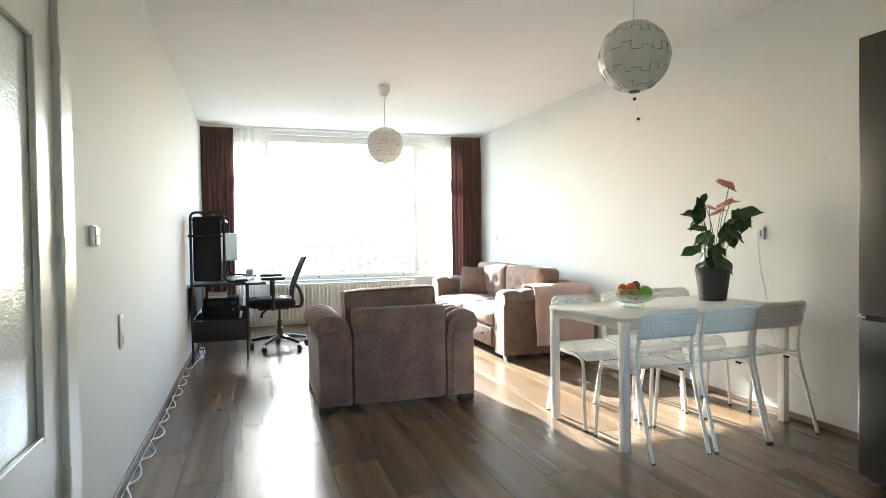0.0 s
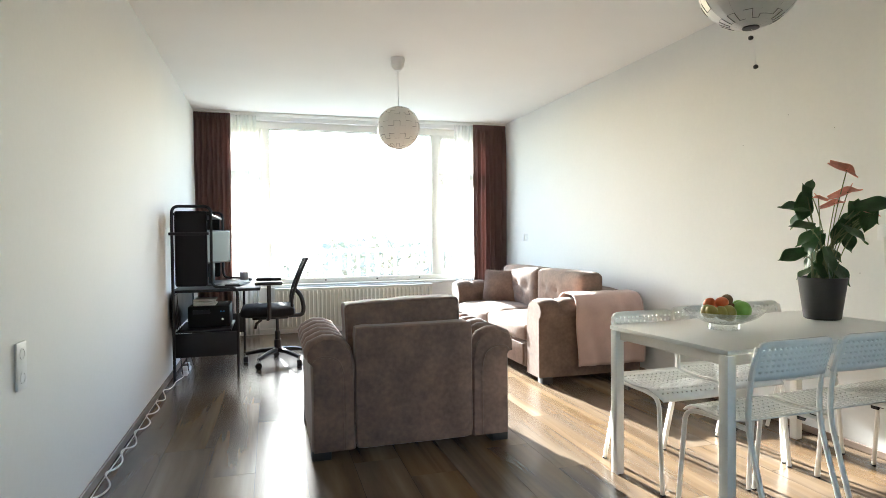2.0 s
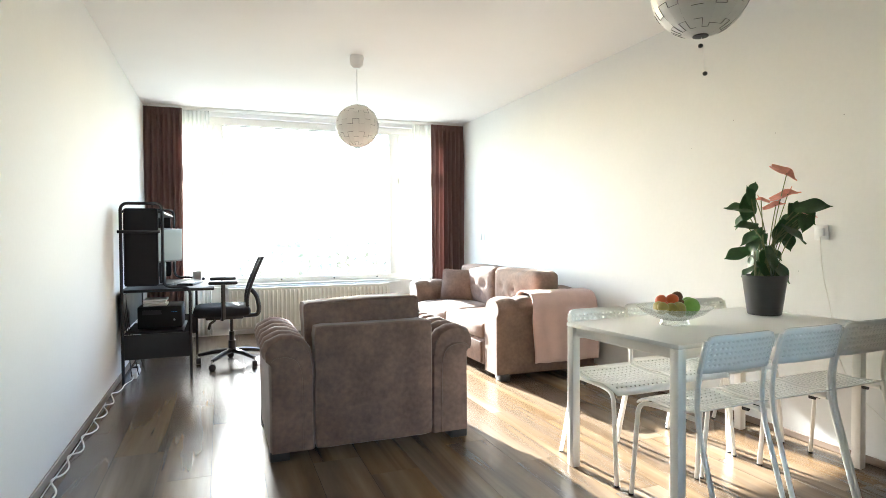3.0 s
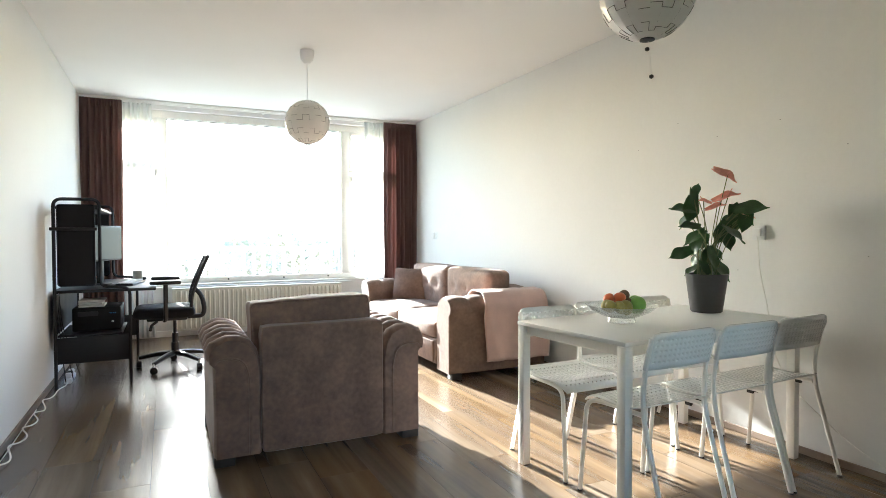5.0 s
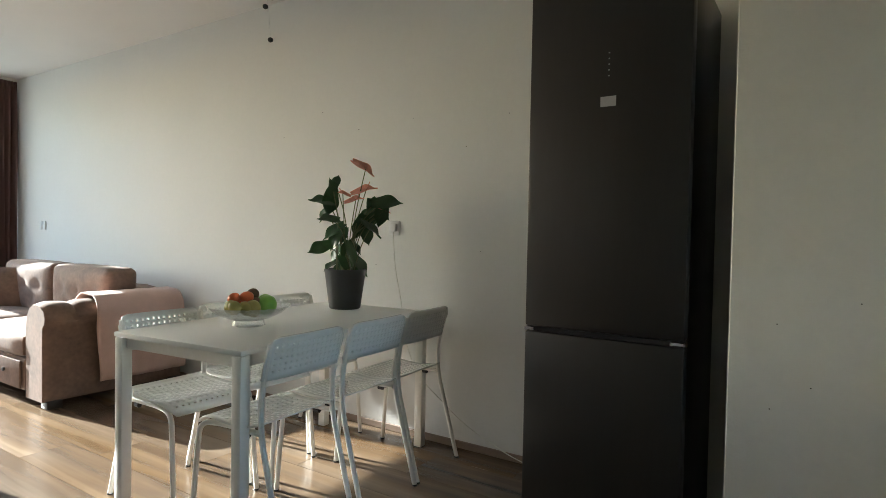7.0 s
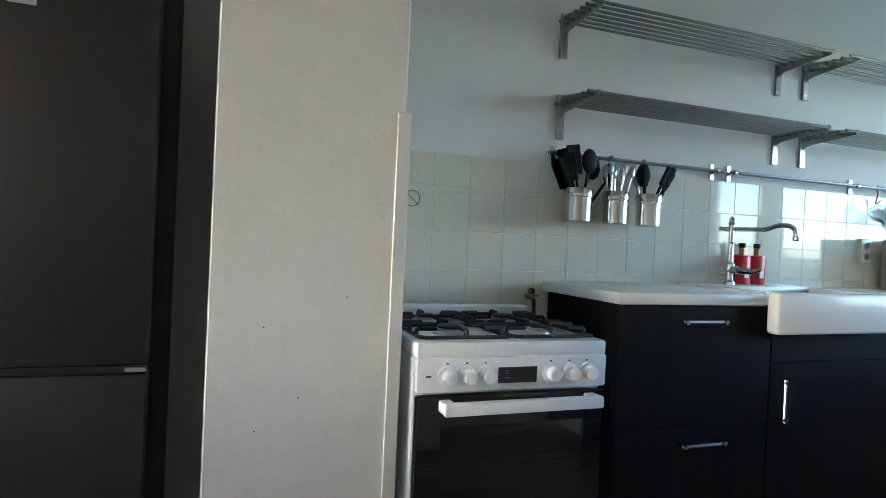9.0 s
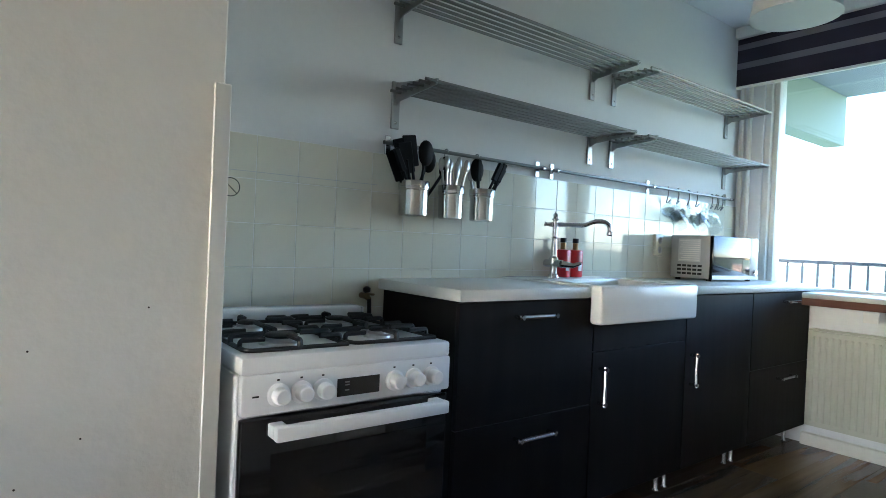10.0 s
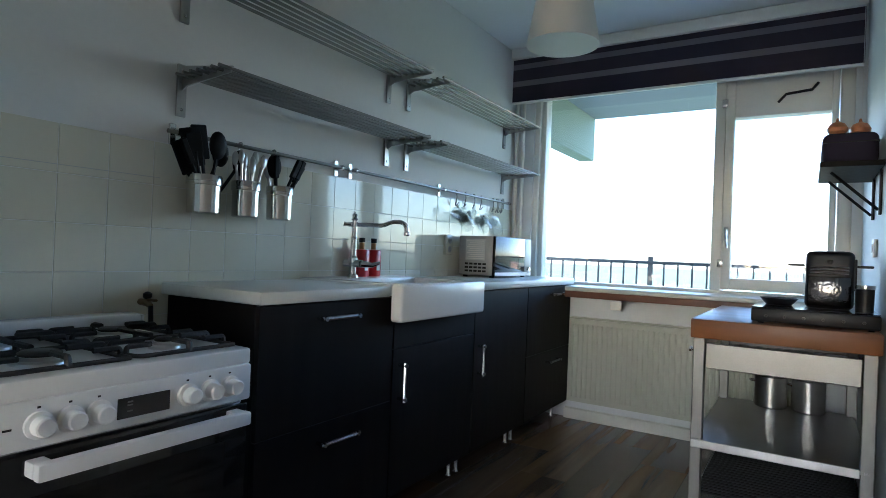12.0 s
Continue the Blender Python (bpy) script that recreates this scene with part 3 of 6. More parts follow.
for x in (0.30, 0.85, 1.50, 2.06):
    part("drain_hole", lathe([(0.010, 0), (0.010, 0.004)], (x, 8.667, 0.638), 10, axis="y"), "blackp", w1)
part("window_sill", box(-0.42, 2.98, 8.60, 8.68, 0.582, 0.603, 0.006), "frame", w1)

w2 = thing("window_2", (2.06, -2.52, 0.90), "kitchen window with an opening casement and brown sill", "window", kind="structure")
part("window_frame", box(3.00, 3.04, -2.56, -2.42, 0.92, 2.42, 0.005), "frame", w2)
part("window_frame", box(2.965, 2.998, -2.55, -2.45, 0.92, 2.42, 0.004), "frame", w2)
part("window_frame", box(1.09, 1.16, -2.56, -2.42, 0.92, 2.42, 0.005), "frame", w2)
part("window_frame", box(1.16, 3.00, -2.55, -2.43, 2.36, 2.42, 0.005), "frame", w2)
part("window_frame", box(1.16, 3.00, -2.55, -2.43, 0.92, 0.955, 0.005), "frame", w2)
part("mullion", box(1.755, 1.815, -2.55, -2.42, 0.955, 2.36, 0.005), "frame", w2)
g = part("pane", box(1.81, 2.97, -2.49, -2.484, 0.95, 2.36), "pane", w2)
g.visible_shadow = False
for b_ in (box(1.70, 1.752, -2.50, -2.40, 0.965, 2.34, 0.006), box(1.165, 1.20, -2.50, -2.40, 0.965, 2.34, 0.006), box(1.20, 1.70, -2.499, -2.401, 0.965, 1.035, 0.006), box(1.20, 1.70, -2.499, -2.401, 2.03, 2.34, 0.006)):
    part("casement_frame", b_, "frame", w2)
g = part("pane", box(1.195, 1.705, -2.45, -2.444, 1.03, 2.035), "pane", w2)
g.visible_shadow = False
ha = part("window_handle", box(1.715, 1.739, -2.399, -2.385, 1.28, 1.35, 0.004), "chrome", w2, "chrome casement handle")
part("lever", tube([(1.727, -2.375, 1.33), (1.727, -2.365, 1.30), (1.720, -2.355, 1.22)], 0.008, 8), "chrome", ha)
for z in (1.10, 2.10):
    part("hinge", box(1.74, 1.775, -2.425, -2.398, z, z + 0.05, 0.004), "chrome", w2)
part("window_stay", tube([(1.47, -2.39, 2.10), (1.43, -2.37, 2.14), (1.30, -2.36, 2.15), (1.27, -2.37, 2.19)], 0.008, 8), "blackp", w2, "dark metal window stay")
part("window_sill", box(1.045, 2.66, -2.43, -2.13, 0.905, 0.935, 0.006), "worktop", w2)
part("sill_board", box(1.045, 2.66, -2.16, -2.132, 0.862, 0.904, 0.004), "sillw", w2, "brown wooden board under the sill")

# glazed door in the west wall
d1 = thing("door_1", (XW - 0.05, 2.24, 0), "closed white door with a rippled frosted glass panel", "door", kind="structure")
for b_ in (box(XW - 0.10, XW + 0.012, 2.665, 2.80, 0, 2.12, 0.006), box(XW - 0.10, XW + 0.012, 1.68, 1.80, 0, 2.12, 0.006), box(XW - 0.10, XW + 0.011, 1.80, 2.665, 2.02, 2.12, 0.006)):
    part("door_frame", b_, "door", d1, smooth=0)
leaf = part("door_leaf", opening("x", XW - 0.055, 0.045, 1.805, 2.66, 0.01, 2.015, [(1.98, 2.505, 0.56, 1.82)]), "door", d1, smooth=0)
for b_ in (box(XW - 0.024, XW - 0.004, 2.478, 2.508, 0.56, 1.82, 0.003, 1), box(XW - 0.024, XW - 0.004, 1.975, 2.01, 0.56, 1.82, 0.003, 1), box(XW - 0.024, XW - 0.0045, 2.01, 2.478, 0.56, 0.585, 0.003, 1), box(XW - 0.024, XW - 0.0045, 2.01, 2.478, 1.795, 1.82, 0.003, 1)):
    part("glazing_bead", b_, "door", leaf, smooth=0)
part("glass_panel", box(XW - 0.032, XW - 0.026, 1.97, 2.515, 0.55, 1.83), "frost", leaf, "rippled frosted glass")
for z in (0.33, 1.10, 1.73):
    part("hinge", tube([(XW + 0.008, 2.662, z), (XW + 0.008, 2.662, z + 0.09)], 0.009, 8), "door", d1)
part("door_handle", tube(rounded([(XW - 0.01, 1.86, 1.03), (XW + 0.05, 1.86, 1.03), (XW + 0.05, 1.98, 1.03)], 0.02), 0.009), "chrome", leaf, "chrome lever handle")

# ---------- living room ----------


def curtain(name, x0, x1, y, z0, z1, folds, amp, mat, label, seed, header=True):
    """Pleated cloth hanging from a track: tight pleats at the head that open into deep uneven folds."""
    rng = random.Random(seed)
    root = thing(name, ((x0 + x1) / 2, y, z0), label, "curtain", "window curtains")
    n, rows = folds * 10, 22
    ph = [rng.uniform(-0.5, 0.5) for _ in range(folds + 2)]
    bm = bmesh.new()
    grid = []
    for j in range(rows + 1):
        t = j / rows
        z = z0 + (z1 - z0) * t
        row = []
        for i in range(n + 1):
            u = i / n
            k = u * folds
            lo = int(k)
            a = math.sin(2 * math.pi * k + ph[lo] * (1 - t) * 1.3)
            top = max(0.0, (t - 0.93) / 0.07)
            amp_t = amp * (1 - 0.55 * top) * (0.75 + 0.35 * math.sin(3.1 * k + 2 * t + seed))
            pull = 0.012 * math.sin(9 * u + 5 * t) * (1 - t)
            row.append(bm.verts.new((x0 + (x1 - x0) * u + pull, y + a * amp_t + 0.01 * math.sin(5 * t + k), z)))
        grid.append(row)
    for r0, r1 in zip(grid, grid[1:]):
        for i in range(n):
            bm.faces.new((r0[i], r0[i + 1], r1[i + 1], r1[i]))
    ob = part("cloth", bm, mat, root, smooth=80)
    sol = ob.modifiers.new("thickness", "SOLIDIFY")
    sol.thickness = 0.003
    if header:
        hb = bmesh.new()
        m = folds * 2
        for i in range(m):
            xa = x0 + (x1 - x0) * (i + 0.5) / m
            tube([(xa, y - 0.012, z1 - 0.075), (xa, y - 0.020, z1 - 0.03), (xa, y - 0.012, z1 - 0.002)], 0.011, 6, hb)
        part("pleat_header", hb, mat, root)
    return root


curtain("curtain", -0.625, -0.235, 8.43, 0.03, 2.615, 7, 0.045, "curtain", "dark brown pleated curtain hanging beside the desk", 3)
curtain("curtain", 2.735, 3.19, 8.43, 0.03, 2.615, 8, 0.045, "curtain", "dark brown pleated curtain hanging behind the sofa", 8)
curtain("sheer_curtain", -0.26, 0.05, 8.50, 0.03, 2.615, 7, 0.03, "sheer", "sheer white curtain bunched at the window's side", 5, False)
curtain("sheer_curtain", 2.50, 2.79, 8.50, 0.03, 2.615, 7, 0.03, "sheer", "sheer white curtain bunched beside the dark drape", 6, False)
ct = thing("curtain_track", (1.28, 8.46, 2.62), "slim white double curtain track below the ceiling", "curtain track")
for yy in (8.43, 8.50):
    part("rail", box(XW + 0.005, XE - 0.005, yy - 0.012, yy + 0.012, 2.618, 2.643, 0.003, 1), "trim", ct)
for k in range(5):
    part("bracket", box(-0.4 + k * 0.82, -0.37 + k * 0.82, 8.51, 8.58, 2.62, 2.644, 0.003, 1), "trim", ct)

# radiator below the wide window
rad = thing("radiator", (1.2, 8.50, 0.10), "cream panel radiator with upright ribs under the window", "radiator")
part("panel", box(0.235, 2.185, 8.49, 8.515, 0.075, 0.55, 0.01), "radiator", rad)
part("back_panel", box(0.235, 2.185, 8.56, 8.58, 0.075, 0.55, 0.008), "radiator", rad)
part("top_cap", box(0.23, 2.19, 8.478, 8.585, 0.548, 0.562, 0.005), "radiator", rad)
for k in range(38):
    x = 0.27 + k * 0.0505
    rb = bmesh.new()
    tube(rounded([(x, 8.492, 0.105), (x, 8.478, 0.13), (x, 8.478, 0.50), (x, 8.492, 0.525)], 0.02, 3), 0.013, 6, rb)
    part("rib", rb, "radiator", rad)
for x in (0.5, 1.9):
    part("wall_bracket", box(x, x + 0.03, 8.58, 8.62, 0.2, 0.5), "radiator", rad)
part("valve", tube([(2.20, 8.53, 0.15), (2.24, 8.53, 0.15), (2.24, 8.53, 0.03)], 0.012), "trim", rad, "white valve and pipe")
hp = thing("heating_pipe", (1.25, 8.585, 0.56), "thin white heating pipe clipped above the radiator", "pipe")
part("pipe", tube([(0.0, 8.585, 0.570), (2.35, 8.585, 0.570)], 0.0095), "trim", hp)
for x in (0.95, 1.75, 2.1):
    part("clip", box(x, x + 0.03, 8.572, 8.60, 0.556, 0.581, 0.003, 1), "trim", hp)


def pendant_globe(at, label, seed, beads):
    """A globe of staggered white panels round a dark core, on a cord."""
    cx, cy, cz = at
    r = 0.176
    root = thing("pendant_lamp", (cx, cy, cz - r), label, "pendant lamp", "globe pendant lamps")
    core = bmesh.new()
    bmesh.ops.create_uvsphere(core, u_segments=32, v_segments=20, radius=r - 0.004, matrix=Matrix.Translation(at))
    part("core", core, "lampd", root, "dark core seen in the joints")
    rng = random.Random(seed)
    cols = 22
    seams = [-1.08, -0.55, 0.04, 0.60, 1.10]
    on = lambda lat, a: (cx + (r + 0.0006) * math.cos(lat) * math.cos(a), cy + (r + 0.0006) * math.cos(lat) * math.sin(a), cz + (r + 0.0006) * math.sin(lat))
    step = [[(0.13 if (c + i) % 2 else -0.10) if rng.random() < 0.86 else 0.0 for c in range(cols)] for i in range(len(seams))]
    for c in range(cols):
        a0, a1 = 2 * math.pi * c / cols, 2 * math.pi * (c + 1) / cols
        lats = [-1.45] + [v + step[i][c] for i, v in enumerate(seams)] + [1.47]
        for lo, hi in zip(lats, lats[1:]):
            bm = bmesh.new()
            gap = 0.006 if rng.random() < 0.8 else 0.0012
            grid = []
            for i in range(5):
                lat = lo + gap + (hi - lo - 2 * gap) * i / 4
                grid.append([bm.verts.new((cx + r * math.cos(lat) * math.cos(a), cy + r * math.cos(lat) * math.sin(a), cz + r * math.sin(lat))) for a in [a0 + (a1 - a0) * k / 2 for k in range(3)]])
            for g0, g1 in zip(grid, grid[1:]):
                for k in range(2):
                    bm.faces.new((g0[k], g0[k + 1], g1[k + 1], g1[k]))
            part("panel", bm, "lampw", root, smooth=80)
        for i, v in enumerate(seams):
            u0, u1 = sorted((v + step[i][c], v + step[i][(c + 1) % cols]))
            if u1 - u0 > 0.05 and rng.random() < 0.8:
                part("joint", tube([on(u0 + (u1 - u0) * k / 3, a1) for k in range(4)], 0.0011, 4), "lampd", root)
    part("bottom_cap", lathe([(0.0, -0.004), (0.028, -0.002), (0.026, 0.012), (0.0, 0.016)], (cx, cy, cz - r), 16), "lampd", root)
    part("cord", tube([(cx, cy, cz + r - 0.01), (cx, cy, H - 0.03)], 0.0035, 6), "white_plastic", root)
    part("ceiling_cup", lathe([(0.022, -0.105), (0.05, -0.075), (0.058, -0.02), (0.055, -0.001)], (cx, cy, H), 20), "white_plastic", root, "white plastic ceiling cup")
    if beads:
        part("pull_string", tube([(cx + 0.003, cy, cz - r), (cx + 0.012, cy, cz - r - 0.03), (cx + 0.022, cy, cz - r - 0.135)], 0.0009, 4), "white_plastic", root)
        for dx, dz in ((0.0, -0.035), (0.022, -0.135)):
            part("bead", lathe([(0, -0.009), (0.0075, -0.005), (0.009, 0), (0.0075, 0.005), (0, 0.009)], (cx + dx, cy, cz - r + dz), 10), "lampd", root, "small dark pull bead")
    return root


pendant_globe((1.222, 6.0, 2.07), "white globe pendant lamp of interlocking panels over the seating", 1, False)
pendant_globe((1.83, 2.94, 2.07), "white globe pendant lamp with pull beads over the table", 2, True)


def rolled_arm(x_in, x_out, y0, y1, top, root, mat, pleats, label="", axis="y", deep=0.050):
    """An upholstered arm: straight flank, a fat roll that hangs over the outer side and deep pleats across the roll."""
    s = 1 if x_out > x_in else -1
    w = abs(x_out - x_in)
    prof = [(0.0, 0.045), (0.0, 0.30), (0.0, top - 0.16), (0.015, top - 0.08), (0.05, top - 0.03), (0.11, top - 0.004), (0.17, top), (w - 0.07, top - 0.010), (w - 0.02, top - 0.035), (w, top - 0.075), (w - 0.004, top - 0.11), (w - 0.028, top - 0.13), (w - 0.036, top - 0.16), (w - 0.036, 0.30), (w - 0.036, 0.045)]
    roll = [0, 0, 0.15, 0.6, 1, 1, 1, 1, 1, 0.9, 0.6, 0.1, 0, 0, 0]
    n = pleats * 8
    bm = bmesh.new()
    rings = []
    for j in range(n + 1):
        t = j / n
        y = y0 + (y1 - y0) * t
        edge = min(t, 1 - t) * (y1 - y0)
        ease = min(1, edge / 0.035)
        groove = abs(math.sin(math.pi * pleats * t)) ** 0.55
        ring = []
        for (u, z), q in zip(prof, roll):
            inset = (1 - math.sin(ease * math.pi / 2)) * 0.02 + q * (deep * (1 - groove) if 0.02 < t < 0.98 else 0)
            uu = u + (w / 2 - u) * inset / max(w / 2, 0.01) * 0.8
            zz = z - inset * (1 if z > 0.2 else 0) * (1.0 if q else 0.0)
            wob = 0.004 * noise.noise(Vector((u * 8, y * 6, z * 6 + x_in)))
            p = (x_in + s * (uu + wob), y, zz + wob * q)
            ring.append(bm.verts.new(p if axis == "y" else (p[1], p[0], p[2])))
        rings.append(ring)
    for a, b in zip(rings, rings[1:]):
        for k in range(len(prof)):
            k2 = (k + 1) % len(prof)
            bm.faces.new((a[k], a[k2], b[k2], b[k]))
    bm.faces.new(rings[0])
    bm.faces.new(rings[-1][::-1])
    arm = part("armrest", bm, mat, root, label, smooth=50)
    if axis == "y":
        line = [(0.060, 0.05), (0.060, top - 0.21), (0.085, top - 0.13), (0.15, top - 0.105), (w - 0.055, top - 0.115), (w - 0.040, top - 0.135)]
        part("piping", tube(rounded([(x_in + s * u, y0 - 0.001, z) for u, z in line], 0.05, 4), 0.006, 6), mat, arm)
    return arm


# armchair, its back to the table
ac = thing("armchair", (0.94, 4.75, 0), "mauve-brown velvet armchair with pleated rolled arms", "armchair")
part("backrest", cushion(0.94, 4.405, 0.366, 0.655, 0.15, 0.650, 0.022, (0, 0.008, 0), 12), "velvet", ac)
tilt = Matrix.Rotation(radians(-1.6), 3, "Y")
cb = cushion(0.905, 4.55, 0.608, 0.655, 0.19, 0.41, 0.022, (0, 0.035, 0.005), 16, wrinkle=0.008)
bmesh.ops.rotate(cb, verts=cb.verts, cent=(0.905, 4.55, 0.6), matrix=tilt)
bc = part("back_cushion", cb, "velvet", ac)
pb = tube(rounded([(0.583, 4.462, 0.45), (0.583, 4.462, 0.806), (0.905, 4.452, 0.811), (1.227, 4.462, 0.806), (1.227, 4.462, 0.45)], 0.03, 5), 0.007, 6)
bmesh.ops.rotate(pb, verts=pb.verts, cent=(0.905, 4.55, 0.6), matrix=tilt)
part("piping", pb, "velvet", bc)
rolled_arm(0.612, 0.345, 4.335, 5.16, 0.655, ac, "velvet", 6, deep=0.058)
rolled_arm(1.262, 1.525, 4.335, 5.16, 0.655, ac, "velvet", 6, deep=0.058)
part("seat_base", cushion(0.94, 4.80, 0.19, 0.645, 0.68, 0.24, 0.03), "velvet", ac)
part("seat_cushion", cushion(0.94, 4.87, 0.385, 0.64, 0.60, 0.15, 0.05, (0, 0.01, 0.03)), "velvet", ac)
for x, y in ((0.43, 4.39), (1.43, 4.39), (0.43, 5.10), (1.43, 5.10)):
    part("foot", box(x - 0.05, x + 0.05, y - 0.05, y + 0.05, 0, 0.05, 0.006), "dark_foot", ac, "dark block foot")

# sofa along the east wall
so = thing("sofa", (2.68, 6.55, 0), "rose-brown velvet sofa with buttoned back cushions, sunlit seat", "sofa")
rolled_arm(5.66, 5.37, 2.20, 3.12, 0.665, so, "velvet_s", 5, axis="x", deep=0.020)
rolled_arm(7.42, 7.72, 2.20, 3.12, 0.665, so, "velvet_s", 5, axis="x", deep=0.020)
part("backrest", cushion(3.04, 6.54, 0.39, 0.2, 1.76, 0.62, 0.05), "velvet_s", so)
part("seat_base", cushion(2.55, 6.54, 0.185, 0.70, 1.75, 0.22, 0.02, cuts=7), "velvet_s", so)
part("drawer_front", box(2.185, 2.20, 5.70, 7.38, 0.09, 0.27, 0.006), "velvet_s", so)
part("drawer_knob", lathe([(0.0, -0.018), (0.012, -0.016), (0.014, -0.006), (0.008, 0)], (2.186, 5.92, 0.19), 12, axis="x"), "dark_foot", so)
for y in (6.10, 6.98):
    part("seat_cushion", cushion(2.52, y, 0.365, 0.68, 0.875, 0.16, 0.05, (0.01, 0.0, 0.025)), "velvet_s", so)
    part("back_cushion", cushion(2.83, y + 0.0, 0.63, 0.23, 0.87, 0.42, 0.05, (0.03, 0.0, 0.012), 15, [(-0.55, 0.15), (0, 0.15), (0.55, 0.15), (-0.3, -0.35), (0.3, -0.35)]), "velvet_s", so)
for x, y in ((2.26, 5.43), (3.06, 5.43), (2.26, 7.66), (3.06, 7.66)):
    part("foot", box(x - 0.045, x + 0.045, y - 0.045, y + 0.045, 0, 0.05, 0.006), "dark_foot", so, "dark block foot")
pil = cushion(2.58, 7.20, 0.605, 0.12, 0.40, 0.36, 0.02, (0.05, -0.01, -0.01), 9)
bmesh.ops.rotate(pil, verts=pil.verts, cent=(2.6, 7.22, 0.45), matrix=Euler((0.03, 0.26, 0.85)).to_matrix())
single("throw_pillow", pil, "velvet_s", "square rose-brown velvet throw pillow leaning on the sofa", "pillow")


def drape(x0, x1, prof, mat, name, label, cat):
    """Cloth laid over an arm: a line of (y, z) swept along x with soft ripples."""
    bm = bmesh.new()
    n = 26
    line = rounded([(0, y, z) for y, z in prof], 0.05, 6)
    fine_l = []
    for a, b in zip(line, line[1:]):
        m = max(1, int((b - a).length / 0.03))
        fine_l += [a.lerp(b, k / m) for k in range(m)]
    fine_l.append(line[-1])
    grid = []
    for i in range(n + 1):
        x = x0 + (x1 - x0) * i / n
        grid.append([bm.verts.new((x + 0.012 * math.sin(p.z * 9 + i * 0.2), p.y + 0.006 * math.sin(x * 40 + p.z * 7) * (1 if p.z < 0.6 else 0.3), p.z + 0.004 * noise.noise(Vector((x * 12, p.y * 12, 0))))) for p in fine_l])
    for a, b in zip(grid, grid[1:]):
        for k in range(len(fine_l) - 1):
            bm.faces.new((a[k], a[k + 1], b[k + 1], b[k]))
    ob = single(name, bm, mat, label, cat, smooth=80)
    sol = ob.modifiers.new("thickness", "SOLIDIFY")
    sol.thickness, sol.offset = 0.012, 1.0
    return ob


drape(2.50, 3.11, [(5.350, 0.13), (5.350, 0.50), (5.342, 0.60), (5.40, 0.682), (5.60, 0.690), (5.675, 0.60), (5.680, 0.46)], "blanket", "blanket", "pale pink fleece blanket folded over the sofa arm", "blanket")

# desk with a raised side rack
dk = thing("desk", (-0.33, 7.1, 0), "black metal study desk with a raised rack and side panels", "desk")
for y in (6.48, 7.72):
    part("side_frame", tube(rounded([(-0.585, y, 0.0), (-0.585, y, 1.44), (-0.285, y, 1.44), (-0.285, y, 0.765), (-0.085, y, 0.755), (-0.085, y, 0.0)], 0.06, 6), 0.0125, 8), "black", dk)
    part("side_panel", box(-0.565, -0.315, y - 0.006, y + 0.006, 0.775, 1.40, 0.02), "mesh", dk, "dark mesh side panel")
    part("lower_panel", box(-0.575, -0.095, y - 0.007, y + 0.007, 0.185, 0.385, 0.004), "black", dk)
    part("rack_bar", box(-0.61, -0.30, y - 0.018, y + 0.012, 1.20, 1.225, 0.004), "black", dk)
part("desktop", box(-0.60, 0.10, 6.50, 7.70, 0.72, 0.745, 0.006), "blackp", dk)
part("top_shelf", box(-0.58, -0.29, 6.50, 7.70, 1.365, 1.385, 0.004), "blackp", dk)
part("back_panel", box(-0.595, -0.585, 6.50, 7.70, 0.40, 0.70, 0.003, 1), "black", dk)
part("under_shelf", box(-0.575, -0.14, 6.50, 7.10, 0.385, 0.40, 0.003, 1), "black", dk)

mo = thing("monitor", (-0.30, 6.98, 0.746), "dark widescreen computer monitor standing on the desk", "monitor", rz=-62)
part("screen_housing", box(-0.255, 0.255, 0.0, 0.035, 0.20, 0.50, 0.006), "blackp", mo, local=True)
part("screen", box(-0.243, 0.243, -0.003, 0.0, 0.215, 0.488), "screen", mo, "dark glossy screen", local=True)
part("stand_neck", box(-0.03, 0.03, 0.02, 0.05, 0.01, 0.25, 0.006), "blackp", mo, local=True)
part("stand_foot", lathe([(0.11, 0), (0.11, 0.008), (0.03, 0.014)], (0, 0.04, 0.0), 20, sy=0.8), "blackp", mo, local=True)
mo.matrix_world = pose(-0.30, 6.98, 0.746, 0, 0, 62)
kb = thing("keyboard", (-0.10, 6.93, 0.746), "grey computer keyboard on the desk", "keyboard", rz=80)
part("case", box(-0.22, 0.22, -0.065, 0.065, 0, 0.018, 0.004), "blackp", kb, local=True)
for r in range(4):
    for c in range(12):
        part("key", box(-0.205 + c * 0.034, -0.176 + c * 0.034, -0.055 + r * 0.028, -0.031 + r * 0.028, 0.018, 0.026, 0.002, 1), "label_grey", kb, local=True)
mug = single("mug", lathe([(0.0, 0.005), (0.036, 0.0), (0.040, 0.01), (0.041, 0.095), (0.037, 0.095), (0.036, 0.012), (0.0, 0.012)], (-0.06, 7.28, 0.746), 20), "label_grey", "plain grey mug on the desk", "mug")
single("computer_mouse", cushion(-0.02, 7.40, 0.762, 0.06, 0.10, 0.03, 0.014, cuts=4), "blackp", "black computer mouse on the desk", "computer mouse")
pc = thing("computer_tower", (-0.30, 6.80, 0.40), "black computer case on the shelf below the desk", "computer")
part("case", box(-0.50, -0.16, 6.66, 7.06, 0.401, 0.585, 0.010), "nylon", pc)
part("drive_bay", box(-0.46, -0.32, 6.653, 6.66, 0.52, 0.555, 0.002, 1), "blackp", pc)
for k in range(4):
    part("indicator", box(-0.24 + k * 0.012, -0.234 + k * 0.012, 6.656, 6.66, 0.535, 0.541), "blue_led", pc, "small blue light")
